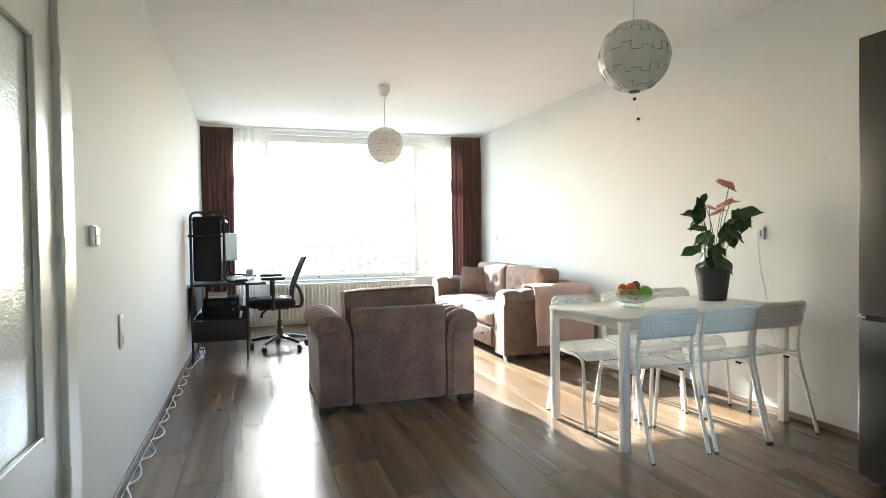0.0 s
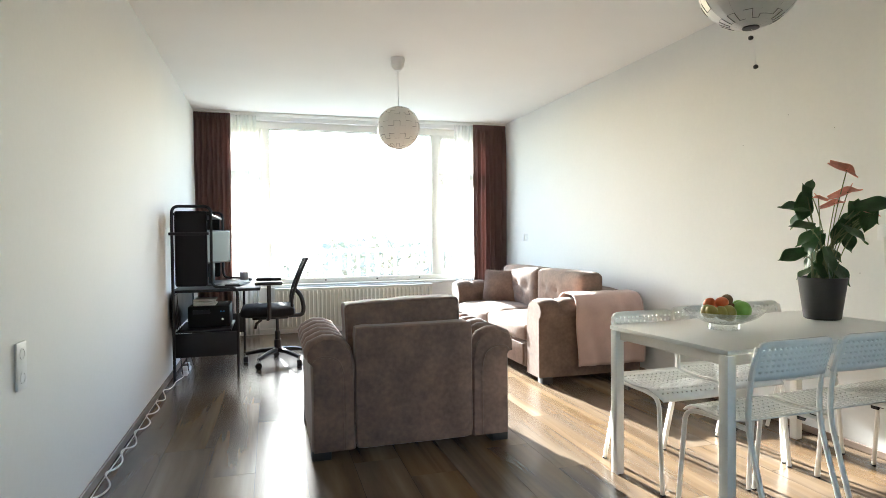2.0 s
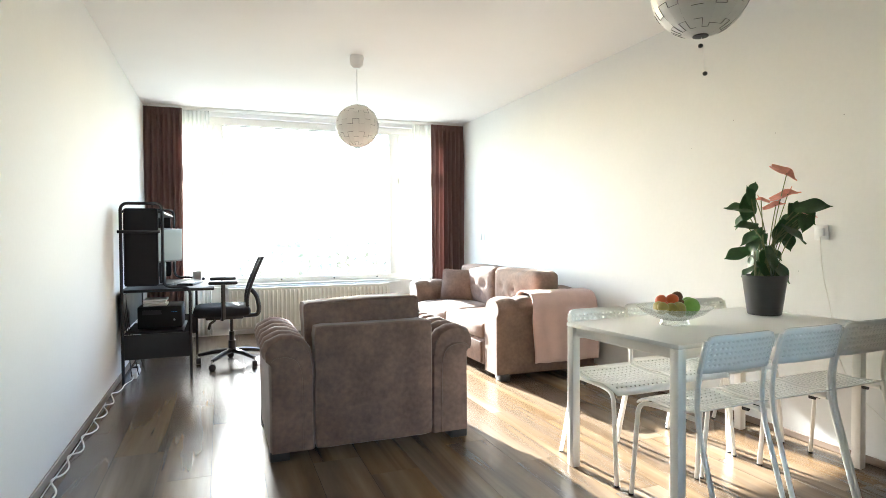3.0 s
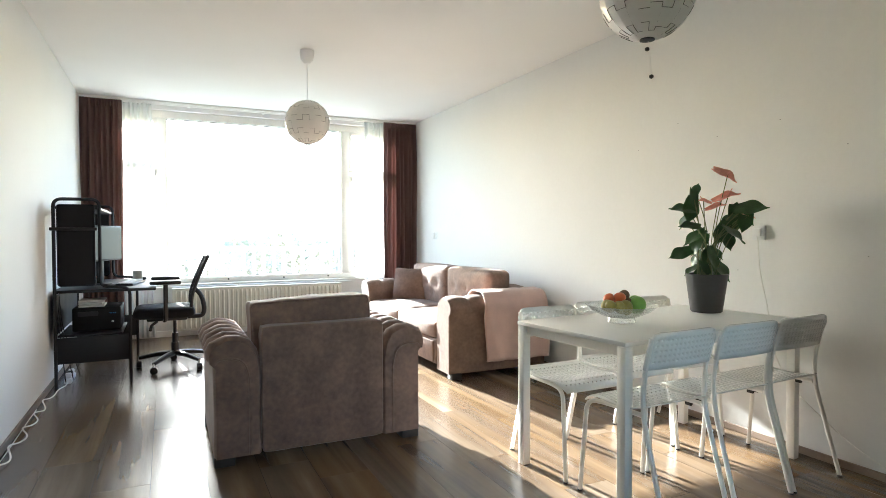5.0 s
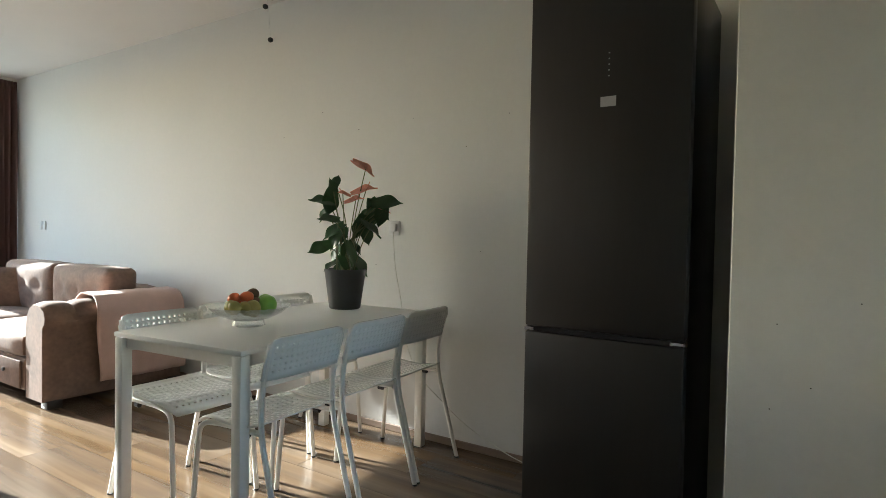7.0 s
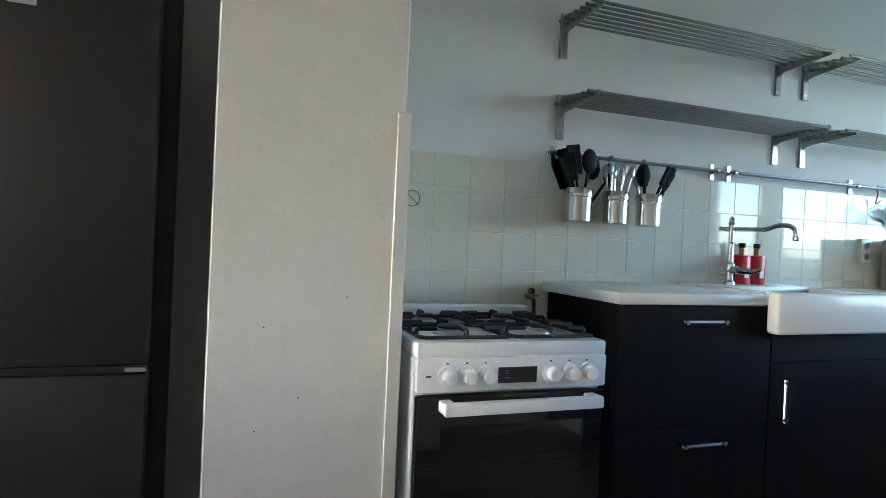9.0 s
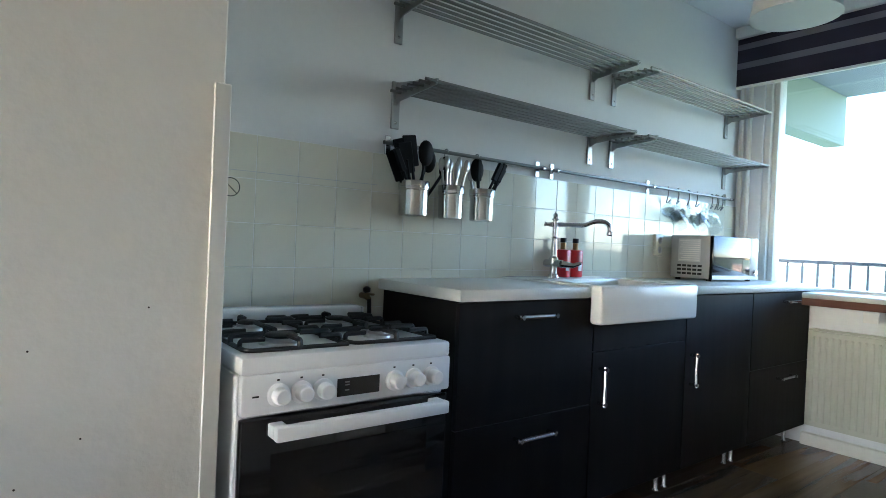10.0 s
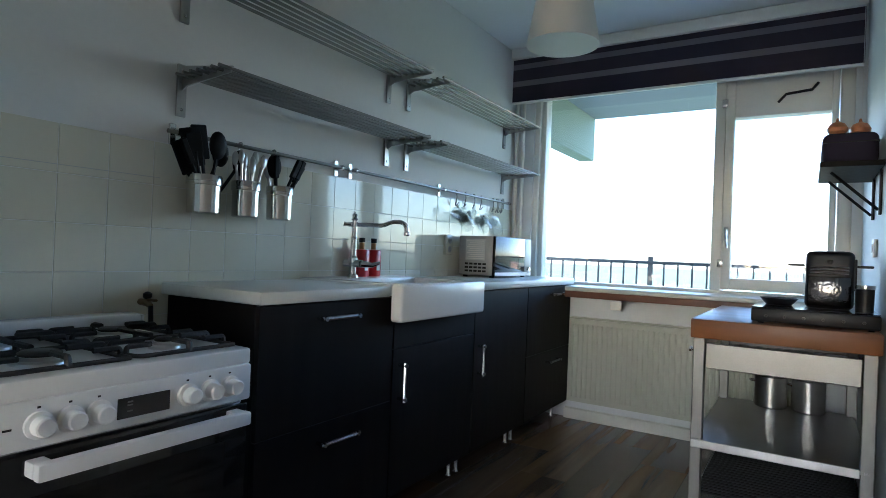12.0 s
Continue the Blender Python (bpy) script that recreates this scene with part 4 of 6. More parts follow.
part("power_button", lathe([(0.009, 0), (0.009, 0.004)], (-0.22, 6.656, 0.47), 10, axis="y"), "chrome", pc)
for k, (dz, wd) in enumerate(((0.586, 0.13), (0.606, 0.12), (0.626, 0.13))):
    single("paper_stack", box(-0.46, -0.46 + wd * 1.4, 6.70, 6.90, dz, dz + 0.017, 0.003, 1), "paper", "bundle of papers lying on the computer case", "papers", "papers")
for k in range(3):
    pts = [(-0.60 + 0.006 * k, 6.55 + 0.07 * k, 0.70), (-0.57, 6.56 + 0.06 * k, 0.45), (-0.56 + 0.03 * k, 6.62 + 0.05 * k, 0.2), (-0.54 + 0.04 * k, 6.6 + 0.08 * k, 0.02)]
    single("desk_cable", tube(rounded(pts, 0.1, 5), 0.004, 6), "blackp", "black cable hanging behind the desk", "cable", "desk cables")
ps = thing("power_strip", (-0.53, 6.76, 0), "white power strip with plugs on the floor below the desk", "power strip")
part("strip_body", box(-0.555, -0.505, 6.62, 6.88, 0.0, 0.040, 0.008), "white_plastic", ps)
for k in range(3):
    part("plug", box(-0.55, -0.51, 6.64 + k * 0.08, 6.68 + k * 0.08, 0.040, 0.080, 0.008), ("white_plastic", "blackp", "white_plastic")[k], ps)

# office chair
oc = thing("office_chair", (0.24, 6.93, 0), "black office chair with a mesh back and armrests", "office chair")
part("seat", cushion(0.16, 6.93, 0.50, 0.48, 0.48, 0.085, 0.04, (0, 0, 0.015)), "mesh", oc)
part("seat_pan", box(0.02, 0.34, 6.80, 7.06, 0.425, 0.46, 0.012), "blackp", oc)
bf = [(0.372, 0.52), (0.370, 0.62), (0.402, 0.73), (0.458, 0.87), (0.505, 0.975)]
for s in (-1, 1):
    part("back_frame", tube(rounded([(x, 6.93 + s * (0.19 - 0.03 * (i == 0)), z) for i, (x, z) in enumerate(bf)], 0.08, 4), 0.014, 8), "blackp", oc)
part("back_frame", tube([(0.505, 6.74, 0.975), (0.522, 6.93, 0.985), (0.505, 7.12, 0.975)], 0.017, 8), "blackp", oc)
part("back_frame", tube(rounded([(0.24, 6.93, 0.44), (0.47, 6.93, 0.44), (0.485, 6.93, 0.50), (0.465, 6.93, 0.62), (0.395, 6.93, 0.70)], 0.05, 5), 0.02, 8), "blackp", oc)
mb = bmesh.new()
cells = []
for j in range(15):
    t = j / 14
    k = t * 4
    i0 = min(3, int(k))
    x, z = (bf[i0][q] + (bf[i0 + 1][q] - bf[i0][q]) * (k - i0) for q in (0, 1))
    cells.append((x, z))
for j in range(15):
    x, z = cells[j]
    tube([(x + 0.012, 6.745, z), (x - 0.004, 6.93, z), (x + 0.012, 7.115, z)], 0.003, 4, mb)
for i in range(9):
    yy = 6.755 + i * 0.0438
    tube([(x, yy, z) for x, z in cells], 0.0025, 4, mb)
part("back_mesh", mb, "mesh", oc, "open black mesh")
for s in (-1, 1):
    ar = part("armrest_post", tube(rounded([(0.16, 6.93 + s * 0.20, 0.445), (0.17, 6.93 + s * 0.29, 0.45), (0.17, 6.93 + s * 0.29, 0.75)], 0.03, 4), 0.022, 8, flat=0.6), "blackp", oc)
    part("arm_pad", box(0.05, 0.29, 6.93 + s * 0.29 - 0.045, 6.93 + s * 0.29 + 0.045, 0.752, 0.785, 0.014), "blackp", ar)
part("lever", tube([(0.10, 6.75, 0.43), (0.06, 6.69, 0.41), (0.05, 6.66, 0.37)], 0.012, 6), "blackp", oc)
part("gas_column", lathe([(0.032, 0.10), (0.032, 0.22), (0.024, 0.22), (0.024, 0.30), (0.014, 0.30), (0.014, 0.43)], (0.24, 6.93, 0), 14), "blackp", oc)
for k in range(5):
    a = radians(20 + 72 * k)
    cx, cy = 0.24 + 0.30 * math.cos(a), 6.93 + 0.30 * math.sin(a)
    lg = part("base_leg", tube([(0.24, 6.93, 0.125), (0.24 + 0.15 * math.cos(a), 6.93 + 0.15 * math.sin(a), 0.115), (cx, cy, 0.085)], [0.026, 0.022, 0.016], 8), "blackp", oc)
    part("caster", lathe([(0.02, -0.022), (0.03, -0.02), (0.03, 0.02), (0.02, 0.022)], (cx, cy, 0.03), 14, axis="y" if k % 2 else "x"), "blackp", lg)
    part("caster_pin", tube([(cx, cy, 0.05), (cx, cy, 0.09)], 0.008, 6), "steel", lg)

# dining table
TA = 5.0
tb = thing("dining_table", (2.450, 3.466, 0), "white rectangular dining table on square metal legs", "table", rz=TA)
TL, TW, TZ = 1.285, 0.705, 0.724
part("tabletop", box(-TL / 2, TL / 2, -TW / 2, TW / 2, TZ - 0.020, TZ, 0.004), "table", tb, local=True)
for s in (-1, 1):
    part("apron", box(-TL / 2 + 0.05, TL / 2 - 0.05, s * (TW / 2 - 0.032) - 0.012, s * (TW / 2 - 0.032) + 0.012, TZ - 0.065, TZ - 0.021, 0.003, 1), "white_metal", tb, local=True)
    part("apron", box(s * (TL / 2 - 0.032) - 0.012, s * (TL / 2 - 0.032) + 0.012, -TW / 2 + 0.05, TW / 2 - 0.05, TZ - 0.065, TZ - 0.021, 0.003, 1), "white_metal", tb, local=True)
    for q in (-1, 1):
        part("leg", box(s * (TL / 2 - 0.025) - 0.0225, s * (TL / 2 - 0.025) + 0.0225, q * (TW / 2 - 0.025) - 0.0225, q * (TW / 2 - 0.025) + 0.0225, 0, TZ - 0.021, 0.004), "white_metal", tb, local=True)


def perforated(u0, u1, v0, v1, nu, nv, surf, margin):
    """A sheet with rows of punched slots; surf(u, v) gives the place."""
    bm = bmesh.new()
    memo = {}

    def P(u, v):
        key = (round(u, 5), round(v, 5))
        if key not in memo:
            memo[key] = bm.verts.new(surf(u, v))
        return memo[key]
    us = [u0] + [u0 + margin + (u1 - u0 - 2 * margin) * i / nu for i in range(nu + 1)] + [u1]
    vs = [v0] + [v0 + margin + (v1 - v0 - 2 * margin) * j / nv for j in range(nv + 1)] + [v1]
    for i in range(len(us) - 1):
        for j in range(len(vs) - 1):
            a, b, c, d = us[i], us[i + 1], vs[j], vs[j + 1]
            out = [P(a, c), P(b, c), P(b, d), P(a, d)]
            if 0 < i < len(us) - 2 and 0 < j < len(vs) - 2:
                mu, mv = (b - a) * (0.28 if (j % 2) else 0.33), (d - c) * 0.33
                ins = [P(a + mu, c + mv), P(b - mu, c + mv), P(b - mu, d - mv), P(a + mu, d - mv)]
                for k in range(4):
                    bm.faces.new((out[k], out[(k + 1) % 4], ins[(k + 1) % 4], ins[k]))
            else:
                bm.faces.new(out)
    return bm


def dining_chair(m, label):
    root = thing("dining_chair", (0, 0, 0), label, "chair", "chairs round the table", rz=0.001)
    for s in (-1, 1):
        part("back_leg", tube(rounded([(s * 0.184, -0.243, 0.0), (s * 0.181, -0.122, 0.43), (s * 0.180, -0.122, 0.57), (s * 0.181, -0.166, 0.752)], 0.14, 7), 0.0105, 8), "white_metal", root, local=True)
        part("front_leg", tube(rounded([(s * 0.196, 0.232, 0.0), (s * 0.186, 0.196, 0.425), (s * 0.172, 0.09, 0.432), (s * 0.176, -0.118, 0.432)], 0.055, 6), 0.0105, 8), "white_metal", root, local=True)
        for y, x in ((-0.243, 0.184), (0.232, 0.196)):
            part("foot_cap", lathe([(0.012, 0.0), (0.012, 0.007)], (s * x, y, 0), 8), "blackp", root, local=True)
        part("rubber_stop", tube([(s * 0.178, -0.06, 0.417), (s * 0.178, -0.035, 0.417)], 0.011, 6), "blackp", root, local=True)

    def seat_at(u, v):
        e = abs(u) / 0.2
        front = max(0.0, (v - 0.12) / 0.105)
        dip = 0.020 * math.exp(-((v - 0.02) ** 2) / 0.009) * (1 - 0.55 * e * e)
        rear = 0.014 * max(0.0, (-v - 0.07) / 0.065) ** 2
        corner = 1 - 0.10 * max(0.0, (abs(v - 0.045) - 0.10) / 0.08) ** 2
        return (u * corner, v - 0.008 * e ** 4 * (1 if v > 0.1 else 0), 0.458 - 0.042 * front ** 2.2 - dip + rear)

    def back_at(u, v):
        lift = (v - 0.622) / 0.150
        r = 0.045
        over = max(0.0, (abs(u) - (0.193 - r)) / r)
        z = v - r * (1 - math.sqrt(max(0.0, 1 - over * over))) * max(0.0, lift) ** 2
        return (u, -0.142 - (v - 0.622) * 0.21 - 0.012 * (1 - (u / 0.2) ** 2) + 0.010 * over ** 2, z)
    st = part("seat", perforated(-0.198, 0.198, -0.135, 0.225, 13, 11, seat_at, 0.024), "chair_plastic", root, "white punched plastic seat", local=True, smooth=50)
    bk = part("backrest", perforated(-0.193, 0.193, 0.622, 0.772, 14, 5, back_at, 0.020), "chair_plastic", root, "white punched plastic backrest", local=True, smooth=50)
    for ob, th in ((st, 0.006), (bk, 0.012)):
        sol = ob.modifiers.new("thickness", "SOLIDIFY")
        sol.thickness, sol.offset = th, 0
    root.matrix_world = m
    return root


first = dining_chair(pose(2.066, 3.142, 0, 0, 0, 2.5), "white metal dining chair with a punched plastic seat")
for x, y, a in ((2.487, 3.158, 2), (2.878, 3.178, 3), (2.040, 3.688, 181), (2.455, 3.765, 180), (2.865, 3.815, 180)):
    copy_thing(first, pose(x, y, 0, 0, 0, a))

# plant on the table
PX, PY, PZ = 2.91, 3.575, TZ + 0.001
pl = thing("potted_plant", (PX, PY, PZ), "green potted anthurium with pink flowers in a grey pot", "plant")
pot = part("pot", lathe([(0.0, 0.0), (0.078, 0.0), (0.084, 0.006), (0.110, 0.200), (0.113, 0.212), (0.108, 0.214), (0.104, 0.200), (0.095, 0.15), (0.0, 0.15)], (PX, PY, PZ), 32), "pot", pl, "tapered dark grey pot")
part("soil", lathe([(0.0, 0.188), (0.06, 0.186), (0.101, 0.180), (0.09, 0.155), (0.0, 0.152)], (PX, PY, PZ), 20), "soil", pl)


def leaf_mesh(name, mat, length, width, droop, cup=0.15):
    """A heart-shaped blade: notch at the stalk, pointed tip, folded along its midrib."""
    bm = bmesh.new()
    n = 10
    outline = []
    for i in range(n + 1):
        t = i / n
        w = width * (math.sin(math.pi * min(1, t * 0.9 + 0.12)) ** 0.75) * (1 - t ** 3)
        y = length * (t - 0.14 * (1 - t) ** 4 * 3)
        outline.append((w, y, t))
    rows = []
    for w, y, t in outline:
        rows.append([bm.verts.new((u * w, y - (0.10 * length * abs(u) if t < 0.15 else 0), cup * abs(u) * w - droop * t * t * length + 0.004 * math.sin(9 * t + 3 * u))) for u in (-1, -0.5, 0, 0.5, 1)])
    for a, b in zip(rows, rows[1:]):
        for k in range(4):
            bm.faces.new((a[k], a[k + 1], b[k + 1], b[k]))
    return finish(bm, mat, name, 80)


leaf_a, leaf_b = leaf_mesh("leaf", "leaf", 0.125, 0.056, 0.22), leaf_mesh("leaf", "leaf", 0.088, 0.042, 0.12)
spathe_m = leaf_mesh("spathe", "spathe", 0.100, 0.040, 0.15, 0.35)
rng = random.Random(11)
ACROSS, AWAY = Vector((0.70, -0.71, 0)), Vector((0.71, 0.70, 0))


def blade(mesh, at, heading, facing, grow):
    """Set a blade with its stalk end at a place, its tip along a heading and its face turned."""
    y = heading.normalized()
    z = (facing - y * facing.dot(y)).normalized()
    x = y.cross(z)
    ob = new(mesh.name.split(".")[0], mesh)
    ob.parent = pl
    m = Matrix((x, y, z)).transposed().to_4x4()
    ob.matrix_basis = Matrix.Translation(at - BASE[pl.name]) @ m @ Matrix.Diagonal((grow, grow, grow, 1))
    return ob


# across, height, tip heading, size of each blade
blades = [
    (-0.13, 0.575, 172, 1.0), (-0.085, 0.60, 262, 1.05), (-0.125, 0.525, 232, 0.75), (-0.10, 0.48, 176, 0.85), (-0.07, 0.435, 212, 0.95),
    (-0.065, 0.39, 240, 0.85), (-0.145, 0.335, 200, 0.9), (-0.06, 0.31, 235, 0.8), (0.03, 0.325, 285, 0.95), (-0.085, 0.245, 215, 0.75),
    (0.085, 0.255, 312, 1.0), (0.075, 0.465, 252, 1.0), (0.135, 0.455, 322, 1.05), (0.185, 0.525, 250, 0.85), (0.215, 0.575, 8, 1.1),
    (0.155, 0.565, 285, 0.9), (-0.05, 0.675, 75, 0.55), (-0.075, 0.625, 100, 0.7), (-0.02, 0.41, 250, 0.7), (0.10, 0.53, 200, 0.7),
    (0.205, 0.535, 318, 0.7), (-0.02, 0.265, 262, 0.75), (0.03, 0.255, 280, 0.8), (0.06, 0.345, 320, 0.7), (-0.04, 0.225, 240, 0.7),
    (0.12, 0.42, 290, 0.85), (0.05, 0.235, 300, 0.7), (0.0, 0.30, 90, 0.7), (-0.02, 0.24, 120, 0.65), (0.14, 0.50, 230, 0.9)]
for k, (sx, hz, head, size) in enumerate(blades):
    a = radians(head)
    deep = rng.uniform(-0.07, 0.07)
    tip = Vector((PX, PY, PZ + hz)) + ACROSS * (sx - 0.03 * math.cos(a)) + AWAY * deep
    foot_p = Vector((PX + rng.uniform(-0.035, 0.035), PY + rng.uniform(-0.035, 0.035), PZ + 0.18))
    mid = foot_p.lerp(tip, 0.6) + ACROSS * (-sx * 0.25) + Vector((0, 0, 0.04))
    part("stem", tube(rounded([foot_p, mid, tip], 0.2, 5), 0.0028, 5), "stem", pl)
    heading = ACROSS * math.cos(a) + Vector((0, 0, math.sin(a))) + AWAY * rng.uniform(-0.5, 0.3)
    blade(leaf_a if k % 3 else leaf_b, tip, heading, -AWAY * rng.uniform(0.25, 0.9) + Vector((0, 0, 1)) * rng.uniform(0.5, 1.0) + ACROSS * rng.uniform(-0.4, 0.4), size * (0.85 if k % 3 else 1.15))
for sx, hz, head, size in ((0.10, 0.755, 330, 1.0), (0.105, 0.645, 20, 1.0), (-0.02, 0.62, 160, 0.55), (0.05, 0.59, 20, 0.75), (0.205, 0.54, 340, 0.65)):
    a = radians(head)
    tip = Vector((PX, PY, PZ + hz)) + ACROSS * sx - AWAY * 0.02
    foot_p = Vector((PX, PY, PZ + 0.18)) + ACROSS * sx * 0.2
    part("stem", tube(rounded([foot_p, foot_p.lerp(tip, 0.55) - ACROSS * sx * 0.2, tip], 0.2, 5), 0.0026, 5), "stem", pl)
    heading = ACROSS * math.cos(a) + Vector((0, 0, math.sin(a))) - AWAY * 0.2
    blade(spathe_m, tip - heading.normalized() * 0.04 * size, heading, -AWAY * 0.6 + Vector((0, 0, 0.9)), size)
    part("spadix", tube([tip, tip + heading.normalized() * 0.02 + Vector((0, 0, 0.035 * size))], [0.004, 0.002], 6), "spathe", pl)

# fruit bowl
BX, BY, BZ = 2.205, 3.480, TZ + 0.001
single("glass_bowl", lathe([(0.0, 0.004), (0.062, 0.0), (0.070, 0.004), (0.064, 0.026), (0.086, 0.040), (0.138, 0.064), (0.172, 0.088), (0.175, 0.088), (0.140, 0.058), (0.088, 0.034), (0.056, 0.026), (0.0, 0.024)], (BX, BY, BZ), 40), "clear", "wide clear glass fruit bowl on the table", "bowl")


def fruit(name, at, r, mat, label, squash=1.0, rot=0.0):
    prof = [(0.0, -r * 0.93)] + [(r * math.cos(a) * (1 + 0.05 * math.sin(2 * a)), r * math.sin(a) * squash) for a in [radians(-75 + 150 * k / 10) for k in range(11)]] + [(0.0, r * 0.90 * squash)]
    bm = lathe(prof, (0, 0, 0), 18)
    bmesh.ops.rotate(bm, verts=bm.verts, cent=(0, 0, 0), matrix=Euler((rot, rot * 0.7, 0)).to_matrix())
    bmesh.ops.translate(bm, verts=bm.verts, vec=at)
    return single(name, bm, mat, label, "fruit", "fruit in the bowl")


for nm, dx, dy, dz, r, mt, lb, sq in (
        ("mango", 0.055, -0.035, 0.094, 0.042, "apple", "green mango in the glass bowl", 1.1), ("mango", 0.085, 0.01, 0.098, 0.038, "apple", "green mango in the glass bowl", 1.0),
        ("pear", -0.02, -0.05, 0.088, 0.033, "pear", "olive pear in the glass bowl", 1.15), ("pear", -0.075, 0.0, 0.092, 0.030, "pear", "olive pear in the glass bowl", 1.2), ("pear", -0.05, -0.045, 0.09, 0.028, "pear", "olive pear in the glass bowl", 1.2),
        ("tangerine", -0.01, 0.0, 0.130, 0.030, "orange", "orange tangerine on the fruit heap", 0.9), ("tangerine", -0.045, 0.03, 0.125, 0.028, "orange", "orange tangerine on the fruit heap", 0.9), ("tangerine", -0.01, 0.06, 0.10, 0.030, "orange", "orange tangerine in the glass bowl", 0.9),
        ("kiwi", 0.04, 0.03, 0.133, 0.027, "kiwi", "brown kiwi on the fruit heap", 1.2), ("kiwi", 0.02, -0.012, 0.10, 0.026, "kiwi", "brown kiwi in the glass bowl", 1.2), ("pear", -0.085, -0.03, 0.10, 0.024, "pear", "small olive pear in the glass bowl", 1.2)):
    fruit(nm, (BX + dx * 1.12, BY + dy * 1.12, BZ + dz - 0.008), r, mt, lb, sq, dx * 12)

# fixtures on the walls
sw = thing("light_switch", (XW, 3.06, 1.15), "surface-mounted white double light switch", "light switch")
part("plate", box(XW + 0.001, XW + 0.020, 3.02, 3.10, 1.155, 1.240, 0.006), "white_plastic", sw)
for z in (1.162, 1.200):
    part("rocker_gap", box(XW + 0.0195, XW + 0.0205, 3.027, 3.093, z - 0.002, z + 0.036), "label_grey", sw)
    part("rocker", box(XW + 0.020, XW + 0.025, 3.03, 3.09, z, z + 0.034, 0.003, 1), "white_plastic", sw)


def socket(x, side, y, z, n, label, grp=""):
    s = thing("wall_socket", (x, y, z), label, "wall socket", grp)
    part("plate", box(x + side * 0.001, x + side * 0.010, y - 0.04, y + 0.04, z, z + 0.081 * n, 0.004), "white_plastic", s)
    for k in range(n):
        part("recess", lathe([(0.021, 0.0), (0.021, side * 0.002), (0.017, side * 0.002), (0.017, 0.0)], (x + side * 0.0095, y, z + 0.0405 + 0.081 * k), 18, axis="x"), "white_plastic", s)
    return s


socket(XW, 1, 3.545, 0.665, 2, "white double wall socket near the floor")
socket(XE, -1, 3.465, 1.125, 1, "white wall socket with a plug beside the plant")
plug = thing("plug", (XE - 0.03, 3.44, 1.13), "white plug and cord hanging from the wall socket", "plug")
part("plug_body", box(XE - 0.026, XE - 0.0125, 3.442, 3.486, 1.146, 1.190, 0.005), "white_plastic", plug)
part("cord", tube(rounded([(XE - 0.023, 3.46, 1.143), (XE - 0.02, 3.45, 0.95), (XE - 0.012, 3.40, 0.74), (XE - 0.012, 3.38, 0.55), (XE - 0.02, 3.28, 0.35), (XE - 0.03, 2.95, 0.13), (XE - 0.035, 2.65, 0.02), (XE - 0.05, 2.45, 0.006)], 0.1, 5), 0.003, 6), "cable", plug)
sw2 = thing("light_switch", (XE, 7.83, 1.10), "pair of slim white wall switches", "light switch")
for y in (7.80, 7.88):
    part("plate", box(XE - 0.012, XE - 0.001, y - 0.02, y + 0.02, 1.105, 1.19, 0.004), "white_plastic", sw2)
for k, (y, z) in enumerate(((4.05, 1.88), (3.75, 1.75), (3.35, 1.78), (3.0, 1.60), (2.75, 1.75), (4.4, 1.75), (2.9, 1.05), (3.6, 0.95))):
    single("nail", lathe([(0.0, -0.004), (0.002, -0.003), (0.002, 0)], (XE, y, z), 6, axis="x"), "blackp", "small dark nail in the plaster wall", "nail", "nails in the wall")
cab = [(XW + 0.03, 2.70, 0.006)]
for k in range(11):
    y = 2.82 + k * 0.325
    cab += [(XW + 0.018, y, 0.030), (XW + 0.062 + 0.012 * math.sin(k * 2.3), y + 0.10, 0.006), (XW + 0.070 + 0.014 * math.cos(k * 1.7), y + 0.21, 0.006)]
cab += [(XW + 0.06, 6.42, 0.006), (-0.53, 6.55, 0.008), (-0.53, 6.62, 0.02)]
single("floor_cable", tube(rounded(cab, 0.07, 5), 0.0045, 6), "cable", "white cord lying in loops along the skirting", "cable", "cords on the floor")
cab2 = [(XW + 0.018 + 0.002 * math.sin(k * 1.3), 2.85 + k * 0.16, 0.006) for k in range(8)] + [(XW + 0.025, 4.2, 0.006)] + [(XW + 0.022 + 0.006 * math.sin(k), 4.4 + k * 0.3, 0.006) for k in range(6)]
single("floor_cable", tube(rounded(cab2, 0.05, 4), 0.003, 6), "cable", "white cord lying straight along the skirting", "cable", "cords on the floor")

# fridge
fr = thing("fridge_freezer", (2.9, 2.07, 0), "tall dark steel fridge-freezer with two doors", "fridge")
part("body", box(2.66, 3.17, 1.785, 2.355, 0.02, 2.05, 0.006), "fridge", fr)
part("upper_door", box(2.595, 2.655, 1.783, 2.358, 0.795, 2.045, 0.008), "fridge", fr)
part("lower_door", box(2.595, 2.655, 1.783, 2.358, 0.06, 0.775, 0.008), "fridge", fr)
part("grip_strip", box(2.600, 2.652, 1.79, 2.352, 0.777, 0.793), "blackp", fr)
part("hinge_cap", box(2.590, 2.61, 1.783, 1.83, 0.779, 0.791, 0.002, 1), "chrome", fr)
part("hinge_cap", box(2.590, 2.61, 2.32, 2.358, 0.779, 0.791, 0.002, 1), "chrome", fr)
part("name_plate", box(2.5925, 2.595, 2.03, 2.085, 1.595, 1.63, 0.0005, 1), "label_grey", fr, "small pale sticker")
for k in range(5):
    part("display_mark", box(2.594, 2.5955, 2.055, 2.060, 1.70 + 0.02 * k, 1.704 + 0.02 * k), "label_grey", fr)
for x, y in ((2.70, 1.83), (2.70, 2.31), (3.10, 1.83), (3.10, 2.31)):
    part("foot", lathe([(0.02, 0), (0.02, 0.025)], (x, y, 0), 10), "blackp", fr)
